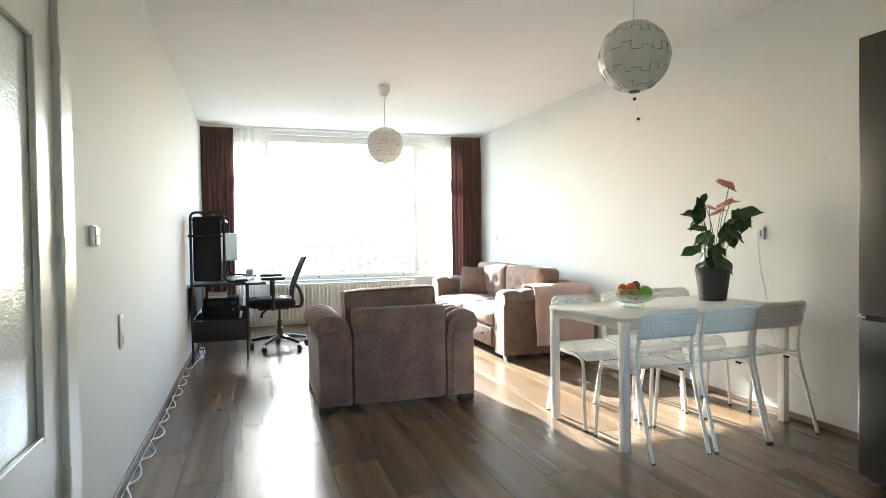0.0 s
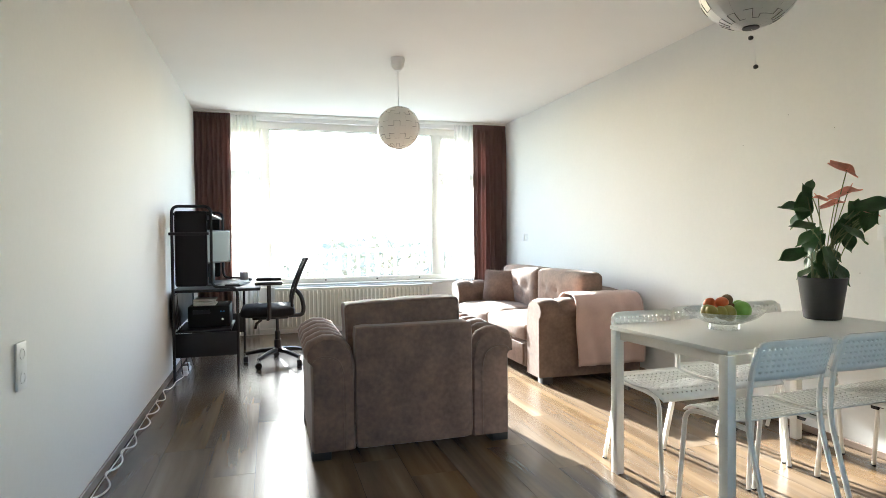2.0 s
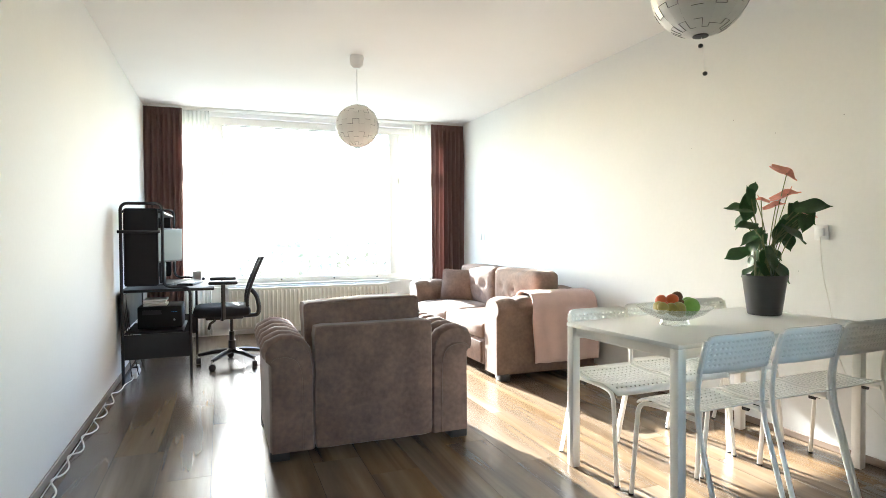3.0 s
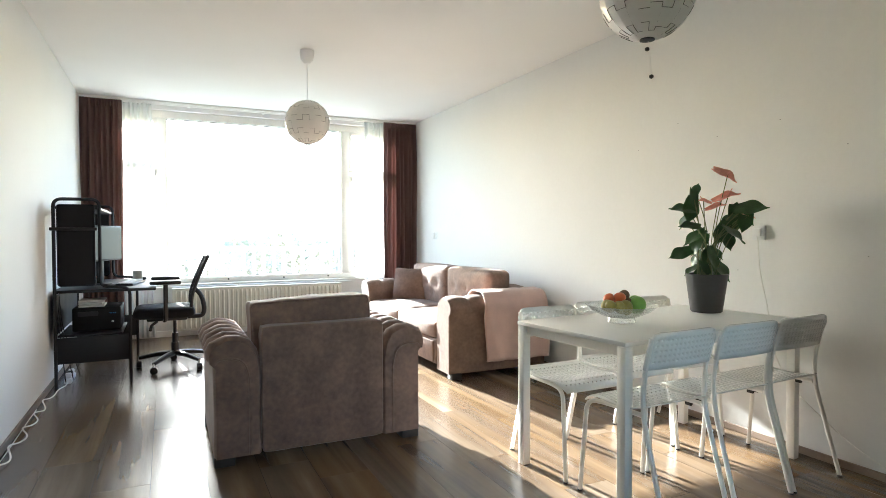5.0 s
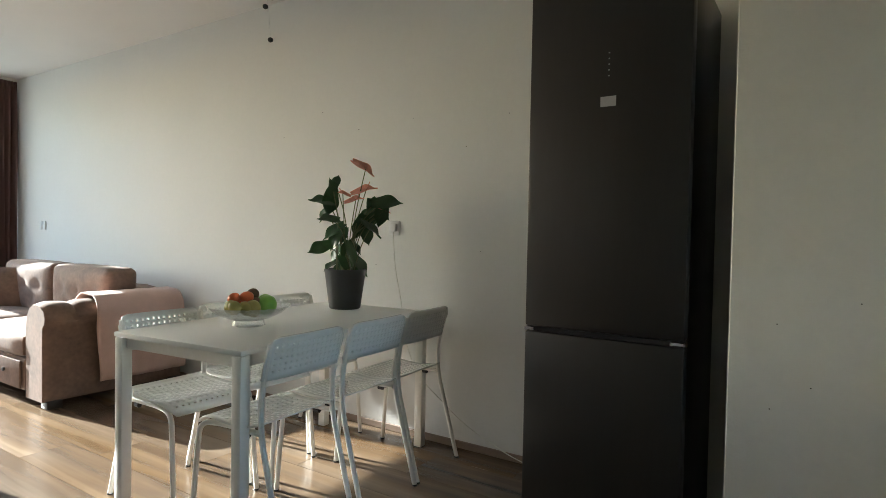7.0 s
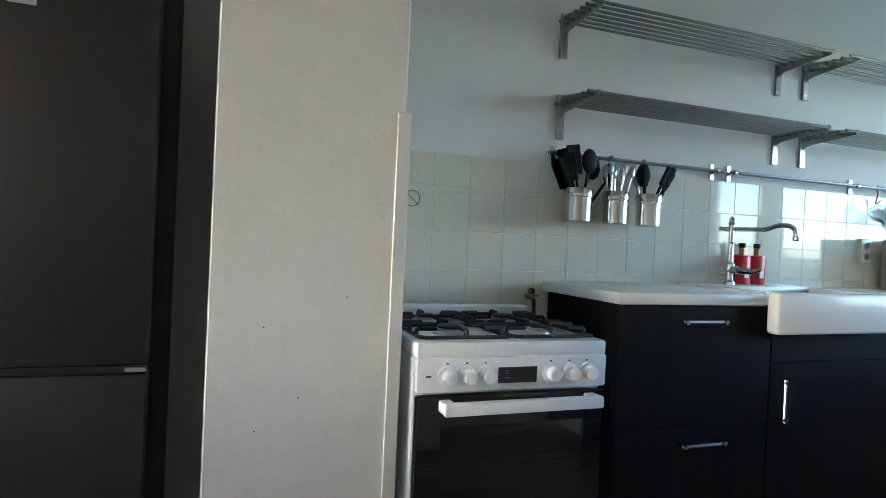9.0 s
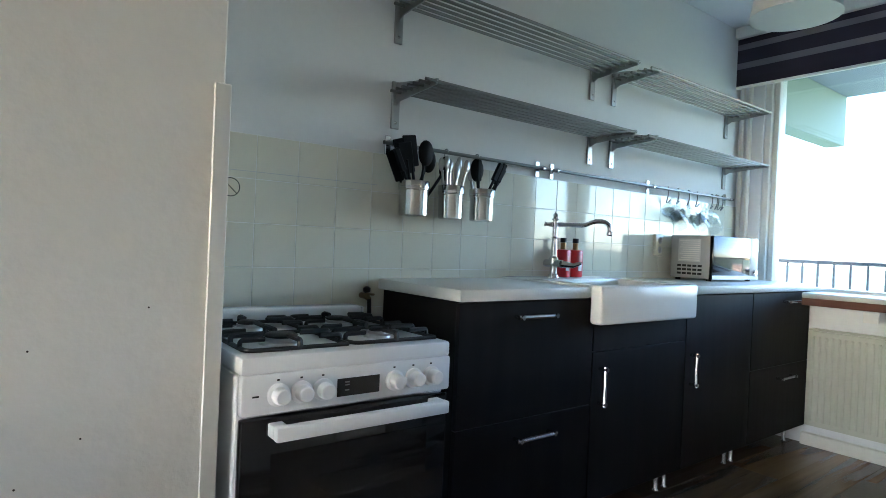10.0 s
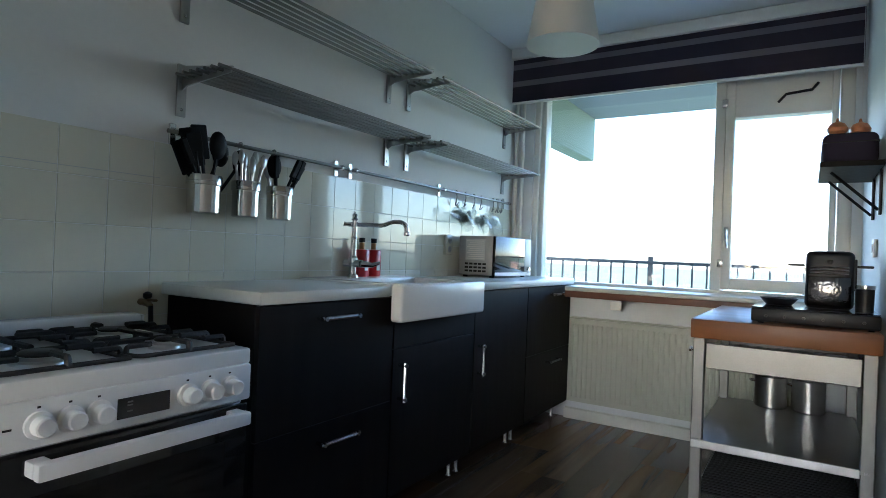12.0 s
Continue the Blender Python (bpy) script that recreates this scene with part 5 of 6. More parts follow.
for y, z in ((1.522, 0.882), (1.43, 0.70), (1.315, 0.96), (1.535, 0.62)):
    single("screw_hole", lathe([(0.0, -0.002), (0.002, -0.0015), (0.002, 0)], (2.60, y, z), 8, axis="x"), "gap", "small dark screw hole in the shaft", "screw hole", "screw holes")

# ---------- kitchen ----------
st = thing("gas_cooker", (2.83, 0.83, 0), "white freestanding gas cooker with a black glass oven door", "cooker")
SY0, SY1, SX = 0.535, 1.130, 2.545
part("body", box(SX + 0.035, 3.13, SY0, SY1, 0.03, 0.80, 0.006), "enamel", st)
part("hob", box(SX + 0.005, 3.13, SY0, SY1, 0.802, 0.845, 0.008), "enamel", st)
part("rear_ledge", box(3.052, 3.13, SY0 + 0.006, SY1 - 0.006, 0.846, 0.893, 0.012, 3), "enamel", st)
part("ledge_end", box(3.06, 3.125, SY0 - 0.004, SY0 + 0.005, 0.848, 0.888, 0.002, 1), "white_plastic", st)
cp = part("control_panel", box(SX, SX + 0.034, SY0, SY1, 0.708, 0.805, 0.008), "enamel", st)
for y in (1.045, 0.988, 0.932, 0.726, 0.665, 0.606):
    kn = part("knob", lathe([(0.027, 0.0), (0.027, -0.008), (0.020, -0.011), (0.019, -0.034), (0.016, -0.037), (0.0, -0.037)], (SX - 0.001, y, 0.755), 22, axis="x"), "white_plastic", cp)
    part("knob_mark", box(SX - 0.0015, SX - 0.0005, y - 0.003, y + 0.003, 0.787, 0.791), "blackp", cp)
part("display", box(SX - 0.003, SX, 0.771, 0.893, 0.730, 0.775, 0.001, 1), "glass_black", cp, "dark clock display")
for z in (0.744, 0.757, 0.764):
    part("display_mark", box(SX - 0.004, SX - 0.003, 0.86, 0.872, z, z + 0.003), "steel_t", cp)
part("lock_mark", box(SX - 0.0015, SX - 0.0005, 1.09, 1.105, 0.753, 0.757), "blackp", cp)
od = part("oven_door", box(SX + 0.004, SX + 0.034, SY0 + 0.004, SY1 - 0.004, 0.17, 0.700, 0.006), "glass_black", st)
part("door_window", box(SX + 0.001, SX + 0.004, SY0 + 0.075, SY1 - 0.075, 0.25, 0.615), "glass_black", od)
part("door_handle", box(SX - 0.055, SX - 0.030, 0.575, 1.065, 0.658, 0.693, 0.006), "white_plastic", od, "white bar handle")
for y in (0.575, 1.03):
    part("handle_post", box(SX - 0.032, SX + 0.004, y, y + 0.035, 0.660, 0.691, 0.004), "white_plastic", od)
part("drawer_front", box(SX + 0.004, SX + 0.034, SY0 + 0.003, SY1 - 0.003, 0.03, 0.165, 0.006), "enamel", st)
for bx, by, br in ((2.70, 0.98, 0.045), (2.70, 0.69, 0.028), (2.95, 0.98, 0.034), (2.95, 0.69, 0.040)):
    bn = part("burner", lathe([(br + 0.012, 0.0), (br + 0.010, 0.006), (br, 0.010), (br, 0.018)], (bx, by, 0.845), 24), "steel", st)
    part("burner_cap", lathe([(br - 0.004, 0.018), (br - 0.002, 0.023), (br - 0.008, 0.027), (0.0, 0.027)], (bx, by, 0.845), 24), "iron", bn)
for y0, y1 in ((0.565, 0.83), (0.845, 1.11)):
    gr = part("pan_support", tube(rounded([(2.585, y0, 0.853), (2.585, y1, 0.853), (3.04, y1, 0.853), (3.04, y0, 0.853), (2.585, y0 + 0.001, 0.853)], 0.03, 4), 0.006, 6), "iron", st, "black cast-iron pan support")
    ym = (y0 + y1) / 2
    for bx in (2.70, 2.95):
        for a0, a1 in (((bx, y0), (bx, ym - 0.05)), ((bx, y1), (bx, ym + 0.05))):
            part("finger", tube(rounded([(*a0, 0.853), (*a0, 0.872), (*a1, 0.872)], 0.012, 4), 0.0075, 6), "iron", gr)
    for xa, xb in ((2.585, 2.655), (2.82, 2.75), (2.82, 2.90), (3.04, 2.995)):
        part("finger", tube(rounded([(xa, ym, 0.853), (xa, ym, 0.872), (xb, ym, 0.872)], 0.012, 4), 0.0075, 6), "iron", gr)
    for xx in (2.63, 2.77, 2.88, 3.0):
        for ya, yb in ((y0, y0 + 0.06), (y1, y1 - 0.06)):
            part("finger", tube(rounded([(xx, ya, 0.853), (xx, ya, 0.871), (xx, yb, 0.871)], 0.012, 4), 0.0065, 6), "iron", gr)
    part("crossbar", tube([(2.82, y0, 0.853), (2.82, y1, 0.853)], 0.006, 6), "iron", gr)
for x in (2.62, 3.06):
    for y in (0.57, 1.10):
        part("foot", lathe([(0.02, 0), (0.02, 0.035)], (x, y, 0), 10), "blackp", st)
gv = thing("gas_tap", (3.16, 0.47, 0.90), "brass gas tap with a short hose on the wall", "gas tap")
part("tap_body", tube([(XE - 0.009, 0.47, 0.915), (3.15, 0.47, 0.915), (3.13, 0.47, 0.905)], [0.011, 0.013, 0.009], 10), "brass", gv)
part("knob", lathe([(0.008, 0.0), (0.014, 0.006), (0.014, 0.018), (0.006, 0.024), (0.0, 0.025)], (3.15, 0.47, 0.927), 12), "blackp", gv)
part("lever", box(3.10, 3.145, 0.462, 0.478, 0.921, 0.929, 0.003, 1), "brass", gv)
part("hose", tube(rounded([(3.13, 0.47, 0.905), (3.12, 0.47, 0.80), (3.15, 0.48, 0.6)], 0.05, 5), 0.008, 8), "blackp", gv)

FX, CZ0, CZ1 = 2.70, 0.12, 0.937


def bar_handle(parent, y, z, upright):
    y += 0.018
    p0, p1 = ((y, z - 0.08), (y, z + 0.08)) if upright else ((y - 0.10, z), (y + 0.10, z))
    h = part("handle", tube([(FX - 0.032, *p0), (FX - 0.032, *p1)], 0.0075, 8), "chrome", parent, "chrome bar handle")
    for t in (0.07, 0.93):
        q = (p0[0] + (p1[0] - p0[0]) * t, p0[1] + (p1[1] - p0[1]) * t)
        part("post", tube([(FX - 0.043, *q), (FX - 0.036, *q), (FX - 0.001, *q)], [0.0085, 0.0085, 0.007], 8), "chrome", h)


def base_unit(y1, y0, fronts, label):
    u = thing("base_cabinet", ((FX + XE) / 2, (y0 + y1) / 2, 0), label, "cabinet", "kitchen base cabinets")
    part("body", box(FX + 0.02, XE - 0.03, y0 + 0.001, y1 - 0.001, CZ0, CZ1, 0.002, 1), "cabinet", u)
    for kind, za, zb, hy, hz in fronts:
        f = part("drawer" if kind == "d" else "door" if kind == "v" else "front_panel", box(FX, FX + 0.019, y0 + 0.002, y1 - 0.002, za + 0.0015, zb - 0.0015, 0.0015, 1), "cabinet", u)
        if kind != "p":
            bar_handle(f, hy, hz, kind == "v")
    for y in (y0 + 0.035, y1 - 0.035):
        for x in (2.80, 3.10):
            part("leg", lathe([(0.015, 0.0), (0.011, 0.008), (0.011, CZ0)], (x, y, 0), 10), "chrome", u, "chrome cabinet leg")
    return u


base_unit(0.385, -0.300, [("d", CZ0, 0.515, 0.01, 0.450), ("d", 0.515, 0.934, 0.027, 0.880)], "black-brown drawer cabinet beside the cooker")
base_unit(-0.302, -0.978, [("v", CZ0, 0.722, -0.365, 0.585), ("p", 0.722, 0.834, 0, 0)], "black-brown sink cabinet with one door")
base_unit(-0.980, -1.628, [("v", CZ0, 0.934, -1.045, 0.585)], "black-brown cabinet with one tall door")
base_unit(-1.630, -2.365, [("d", CZ0, 0.515, -2.05, 0.447), ("d", 0.515, 0.934, -2.09, 0.880)], "black-brown drawer cabinet below the window end")
single("worktop", box(2.68, XE - 0.008, -0.246, 0.398, 0.938, 0.979, 0.006), "worktop", "white laminate worktop beside the cooker", "worktop", "worktops")
single("worktop", box(2.68, XE - 0.008, -2.378, -0.937, 0.938, 0.979, 0.006), "worktop", "white laminate worktop under the microwave", "worktop", "worktops")

sk = thing("farmhouse_sink", (2.9, -0.59, 0.80), "white ceramic farmhouse sink with a deep apron", "sink")
part("apron", box(2.625, 2.685, -0.935, -0.248, 0.838, 0.990, 0.014, 3), "ceramic", sk)
for y0, y1 in ((-0.302, -0.248), (-0.935, -0.882)):
    part("rim", box(2.686, 3.02, y0, y1, 0.939, 0.989, 0.008), "ceramic", sk)
part("tap_ledge", box(3.02, XE - 0.009, -0.935, -0.248, 0.939, 0.989, 0.008), "ceramic", sk)
part("basin", opening("y", -0.882, 0.01, 2.686, 3.02, 0.842, 0.93, []), "ceramic", sk)
part("basin", opening("y", -0.312, 0.01, 2.686, 3.02, 0.842, 0.93, []), "ceramic", sk)
part("basin", box(3.02, 3.03, -0.882, -0.302, 0.842, 0.931), "ceramic", sk)
part("basin_floor", box(2.686, 3.02, -0.872, -0.312, 0.842, 0.852, 0.002, 1), "ceramic", sk)
part("drain", lathe([(0.04, 0.0), (0.036, 0.003), (0.0, 0.001)], (2.85, -0.6, 0.852), 18), "chrome", sk)

TX, TY = 3.08, -0.475
tp = thing("kitchen_tap", (TX, TY, 0.989), "chrome old-style mixer tap with a swan neck", "tap")
part("column", lathe([(0.026, 0.0), (0.024, 0.012), (0.016, 0.02), (0.016, 0.06), (0.022, 0.066), (0.022, 0.09), (0.014, 0.10), (0.012, 0.18), (0.016, 0.185), (0.011, 0.19), (0.011, 0.265), (0.017, 0.27), (0.010, 0.28), (0.013, 0.292), (0.0, 0.305)], (TX, TY, 0.989), 18), "chrome", tp)
part("spout", tube(rounded([(TX, TY, 1.236), (TX - 0.09, TY - 0.10, 1.236), (TX - 0.118, TY - 0.130, 1.258), (TX - 0.150, TY - 0.165, 1.258), (TX - 0.166, TY - 0.182, 1.240), (TX - 0.168, TY - 0.184, 1.212)], 0.03, 6), 0.0105, 10), "chrome", tp)
part("nozzle", lathe([(0.0105, 0.022), (0.0155, 0.016), (0.0155, 0.004), (0.012, 0.0)], (TX - 0.168, TY - 0.184, 1.193), 14), "chrome", tp)
part("spout_nut", lathe([(0.012, 0.03), (0.018, 0.026), (0.018, 0.012), (0.012, 0.008)], (TX + 0.02, TY + 0.0, 1.217), 12), "chrome", tp)
part("finial", tube([(TX + 0.012, TY + 0.012, 1.236), (TX + 0.026, TY + 0.028, 1.236), (TX + 0.034, TY + 0.036, 1.238)], [0.010, 0.008, 0.012], 8), "chrome", tp)
part("valve_body", tube([(TX - 0.05, TY + 0.0, 1.055), (TX + 0.05, TY - 0.0, 1.055)], 0.018, 10), "chrome", tp)
part("lever", tube([(TX - 0.05, TY, 1.055), (TX - 0.09, TY - 0.03, 1.05), (TX - 0.11, TY - 0.06, 1.062)], [0.017, 0.012, 0.008], 8), "chrome", tp)
for k, (bx, by) in enumerate(((3.135, -0.60), (3.135, -0.69))):
    bt = thing("soap_bottle", (bx, by, 0.990), "red pump soap bottle on the sink ledge", "soap bottle", "soap bottles")
    part("bottle", lathe([(0.0, 0.0), (0.045, 0.0), (0.047, 0.004), (0.047, 0.122), (0.043, 0.130), (0.014, 0.133), (0.0, 0.134)], (bx, by, 0.990), 20, sx=0.70), "red", bt)
    part("pump", lathe([(0.013, 0.133), (0.013, 0.165), (0.0, 0.166)], (bx, by, 0.990), 14), "gold", bt, "gold pump collar")
    part("nozzle", lathe([(0.014, 0.166), (0.015, 0.168), (0.015, 0.188), (0.0, 0.189)], (bx, by, 0.990), 14), "blackp", bt, "black pump head")
    part("label", box(bx - 0.0345, bx - 0.0325, by - 0.012, by + 0.012, 1.02, 1.06), "white_plastic", bt)

mw = thing("microwave", (3.02, -1.82, 0.972), "silver microwave oven with a dark glass door", "microwave")
MX0, MX1, MY0, MY1, MZ = 2.893, 3.15, -2.09, -1.556, 0.992
part("body", box(MX0 + 0.02, MX1, MY0, MY1, MZ, 1.235, 0.006), "silver", mw)
part("door", box(MX0, MX0 + 0.019, MY0 + 0.10, MY1, MZ, 1.235, 0.004), "glass_black", mw, "mirrored dark glass door")
part("control_panel", box(MX0, MX0 + 0.019, MY0, MY0 + 0.098, MZ, 1.235, 0.004), "silver", mw)
part("knob", lathe([(0.02, 0.0), (0.018, -0.015), (0.0, -0.016)], (MX0, MY0 + 0.05, 1.03), 16, axis="x"), "chrome", mw)
part("rating_label", box(2.965, 3.10, MY1 + 0.0003, MY1 + 0.001, 1.085, 1.215), "label_grey", mw)
for k in range(10):
    part("text_line", box(2.972, 3.092 - 0.01 * (k % 3), MY1 + 0.001, MY1 + 0.0015, 1.093 + k * 0.012, 1.0965 + k * 0.012), "paper", mw)
for r in range(3):
    for c in range(5):
        part("vent_slot", box(2.955 + c * 0.031, 2.979 + c * 0.031, MY1 + 0.0002, MY1 + 0.001, 1.012 + r * 0.022, 1.024 + r * 0.022), "blackp", mw)
part("base_strip", box(MX0 - 0.002, MX0 + 0.0, MY0, MY1, MZ, MZ + 0.022), "white_plastic", mw)
for x in (MX0 + 0.04, MX1 - 0.03):
    for y in (MY0 + 0.04, MY1 - 0.04):
        part("foot", lathe([(0.015, 0), (0.015, 0.013)], (x, y, 0.9795), 10), "blackp", mw)

# wall socket over the worktop
ks = thing("wall_socket", (XE, -1.475, 1.11), "cream double wall socket on the tiles", "wall socket")
part("plate", box(XE - 0.03, XE - 0.009, -1.515, -1.435, 1.11, 1.235, 0.006), "tile", ks)
for z in (1.145, 1.20):
    part("recess", lathe([(0.020, -0.031), (0.020, -0.0335), (0.015, -0.0335), (0.015, -0.031)], (XE, -1.475, z), 16, axis="x"), "label_grey", ks)


def wall_shelf(y1, y0, z, ba, bb, label):
    s = thing("wall_shelf", (3.06, (y0 + y1) / 2, z - 0.13), label, "shelf", "steel wall shelves")
    for k in range(7):
        x = 2.925 + k * 0.038
        part("bar", tube([(x, y1, z), (x, y0, z)], 0.0065, 8), "steel_h", s)
    for y in (ba, bb):
        b = part("bracket", box(XE - 0.012, XE - 0.001, y - 0.018, y + 0.018, z - 0.135, z + 0.05, 0.002, 1), "steel", s)
        for zz in (z - 0.11, z + 0.03):
            part("screw", lathe([(0.0, -0.014), (0.005, -0.013), (0.006, -0.0122)], (XE, y, zz), 8, axis="x"), "chrome", b)
        ab = bmesh.new()
        pts = [(2.915, z + 0.008), (XE - 0.013, z + 0.045), (XE - 0.013, z - 0.045), (XE - 0.04, z - 0.03), (2.925, z - 0.012)]
        va, vb = [ab.verts.new((x, y - 0.003, zz)) for x, zz in pts], [ab.verts.new((x, y + 0.003, zz)) for x, zz in pts]
        ab.faces.new(va)
        ab.faces.new(vb[::-1])
        for k in range(5):
            ab.faces.new((va[k], va[(k + 1) % 5], vb[(k + 1) % 5], vb[k]))
        part("arm", ab, "steel", b)
    return s


for z in (1.700, 2.033):
    wall_shelf(0.40, -0.845, z, 0.352, -0.835, "long steel bar wall shelf, empty")
    wall_shelf(-0.945, -2.235, z, -1.015, -2.215, "steel bar wall shelf by the window, empty")


def hang_rail(y1, y0, feet, label):
    r = thing("hanging_rail", (3.16, (y0 + y1) / 2, 1.48), label, "rail", "steel hanging rails")
    part("rail", tube([(3.155, y1, 1.50), (3.155, y0, 1.50)], 0.008, 10), "steel_h", r)
    for y in feet:
        p = part("mount", box(XE - 0.012, XE - 0.001, y - 0.012, y + 0.012, 1.46, 1.535, 0.002, 1), "chrome", r)
        part("ring", lathe([(0.013, -0.008), (0.013, 0.008)], (3.155, y, 1.50), 12, axis="y"), "chrome", p)
        part("post", tube([(XE - 0.01, y, 1.50), (3.155, y, 1.50)], 0.006, 6), "chrome", p)


hang_rail(0.42, -0.505, (0.38, -0.455), "steel hanging rail with utensil pots")
hang_rail(-0.53, -2.28, (-0.555, -1.36, -2.235), "steel hanging rail with hooks and glasses")
rng = random.Random(4)


def utensil(pot_root, x, y, z0, lean, kind, mat):
    top = Vector((x + lean[0], y + lean[1], z0 + lean[2]))
    base = Vector((x, y, z0))
    d = top - base
    bm = tube([base, base.lerp(top, 0.5), top - d * 0.25, top - d * 0.18], [0.005, 0.006, 0.006, 0.008], 6)
    if kind == "spoon":
        own = bmesh.new()
        bmesh.ops.create_uvsphere(own, u_segments=12, v_segments=8, radius=1, matrix=Matrix.Translation(top - d * 0.06) @ Matrix.Diagonal((0.014, 0.036, 0.050, 1)))
        join(bm, own)
    elif kind == "turner":
        own = box(-0.004, 0.004, -0.032, 0.032, -0.10, 0.02, 0.004, 1)
        bmesh.ops.transform(own, matrix=Matrix.Translation(top) @ Vector((0, 0, 1)).rotation_difference(d).to_matrix().to_4x4(), verts=own.verts)
        join(bm, own)
    elif kind == "knife":
        own = box(-0.009, 0.009, -0.012, 0.012, -0.09, 0.0, 0.004, 1)
        bmesh.ops.transform(own, matrix=Matrix.Translation(top) @ Vector((0, 0, 1)).rotation_difference(d).to_matrix().to_4x4(), verts=own.verts)
        join(bm, own)
    else:
        own = bmesh.new()
        bmesh.ops.create_uvsphere(own, u_segments=10, v_segments=6, radius=1, matrix=Matrix.Translation(top - d * 0.08) @ Matrix.Diagonal((0.006, 0.016, 0.028, 1)))
        join(bm, own)
    names = {"spoon": ("serving_spoon", "black serving spoon in a steel pot"), "turner": ("spatula", "black spatula in a steel pot"), "knife": ("knife", "black-handled knife in a steel pot"), "fork": ("cutlery", "steel spoon in a steel pot")}
    single(names[kind][0], bm, mat, names[kind][1], "utensil", "kitchen utensils")


for k, y in enumerate((0.300, 0.118, -0.048)):
    z0 = 1.225
    up = thing("utensil_pot", (3.115, y, z0), "brushed steel utensil pot hanging from the rail", "utensil pot", "steel utensil pots")
    r = 0.060 if k == 0 else 0.053
    part("pot", lathe([(0.0, 0.0), (r - 0.008, 0.0), (r - 0.004, 0.004), (r - 0.003, 0.098), (r + 0.001, 0.102), (r + 0.001, 0.131), (r - 0.001, 0.135), (r - 0.005, 0.133), (r - 0.010, 0.008), (0.0, 0.006)], (3.115, y, z0), 28), "pot_steel", up)
    part("band", lathe([(r, 0.108), (r + 0.002, 0.110), (r + 0.002, 0.113), (r, 0.115)], (3.115, y, z0), 28), "chrome", up)
    part("hook", tube(rounded([(3.115 + r - 0.004, y, z0 + 0.125), (3.17, y, z0 + 0.15), (3.168, y, 1.512), (3.15, y, 1.514), (3.143, y, 1.50)], 0.012, 4), 0.003, 6), "steel", up)
    if k == 0:
        spec = [("turner", 0.02, 0.085, 0.265), ("turner", 0.0, 0.050, 0.28), ("spoon", -0.02, -0.02, 0.25), ("spoon", 0.02, -0.11, 0.235), ("turner", -0.02, 0.070, 0.25), ("spoon", 0.0, -0.15, 0.205), ("knife", 0.0, 0.12, 0.24), ("turner", 0.02, 0.03, 0.26), ("spoon", 0.0, 0.02, 0.26), ("turner", 0.01, 0.10, 0.22)]
    elif k == 1:
        spec = [("fork", rng.uniform(-0.02, 0.02), rng.uniform(-0.05, 0.05), rng.uniform(0.19, 0.25)) for _ in range(11)]
    else:
        spec = [("knife", 0.0, -0.13, 0.25), ("knife", 0.01, -0.16, 0.23), ("knife", -0.01, -0.11, 0.25), ("knife", 0.01, 0.0, 0.25), ("spoon", 0.0, 0.03, 0.22), ("fork", 0.0, 0.05, 0.20)]
    for i, (kind, lx, ly, lz) in enumerate(spec):
        utensil(up, 3.115 + rng.uniform(-0.02, 0.02), y + rng.uniform(-0.025, 0.025), z0 + 0.009, (lx, ly, lz), kind, "steel" if kind == "fork" else "nylon")
for k, y in enumerate((-1.53, -1.63, -1.74, -1.85, -2.02, -2.07, -2.11, -2.15)):
    hk = tube(rounded([(0.0, 0.0, 0.006), (-0.002, 0.004, 0.014), (-0.012, 0.004, 0.014), (-0.014, 0.0, -0.03), (-0.012, 0.006, -0.062), (-0.004, 0.010, -0.078), (0.004, 0.002, -0.078), (0.006, -0.012, -0.058)], 0.010, 4), 0.0035, 6)
    bmesh.ops.rotate(hk, verts=hk.verts, cent=(0, 0, 0), matrix=Euler((0, 0, radians(-60 + 25 * (k % 3)))).to_matrix())
    bmesh.ops.translate(hk, verts=hk.verts, vec=(3.163, y, 1.50))
    single("s_hook", hk, "steel_h", "steel hook on the hanging rail", "hook", "steel hooks")
for k in range(6):
    y = -1.44 - k * 0.105
    gl = lathe([(0.0, 0.0), (0.032, 0.0), (0.036, 0.005), (0.044, 0.055), (0.046, 0.105), (0.0435, 0.105), (0.0415, 0.055), (0.033, 0.010), (0.0, 0.009)], (0, 0, 0), 22)
    tube(rounded([(0.0, 0.040, 0.03), (0.0, 0.074, 0.035), (0.0, 0.080, 0.075), (0.0, 0.044, 0.088)], 0.018, 4), 0.0055, 8, gl)
    bmesh.ops.rotate(gl, verts=gl.verts, cent=(0, 0, 0), matrix=Euler((radians(128 if k % 2 else 100), 0, radians(12 * (k % 3) - 10))).to_matrix())
    bmesh.ops.translate(gl, verts=gl.verts, vec=(3.125, y, 1.375 - 0.014 * (k % 2)))
    single("glass_mug", gl, "mug", "clear glass mug hanging from a hook", "glass mug", "hanging glass mugs")

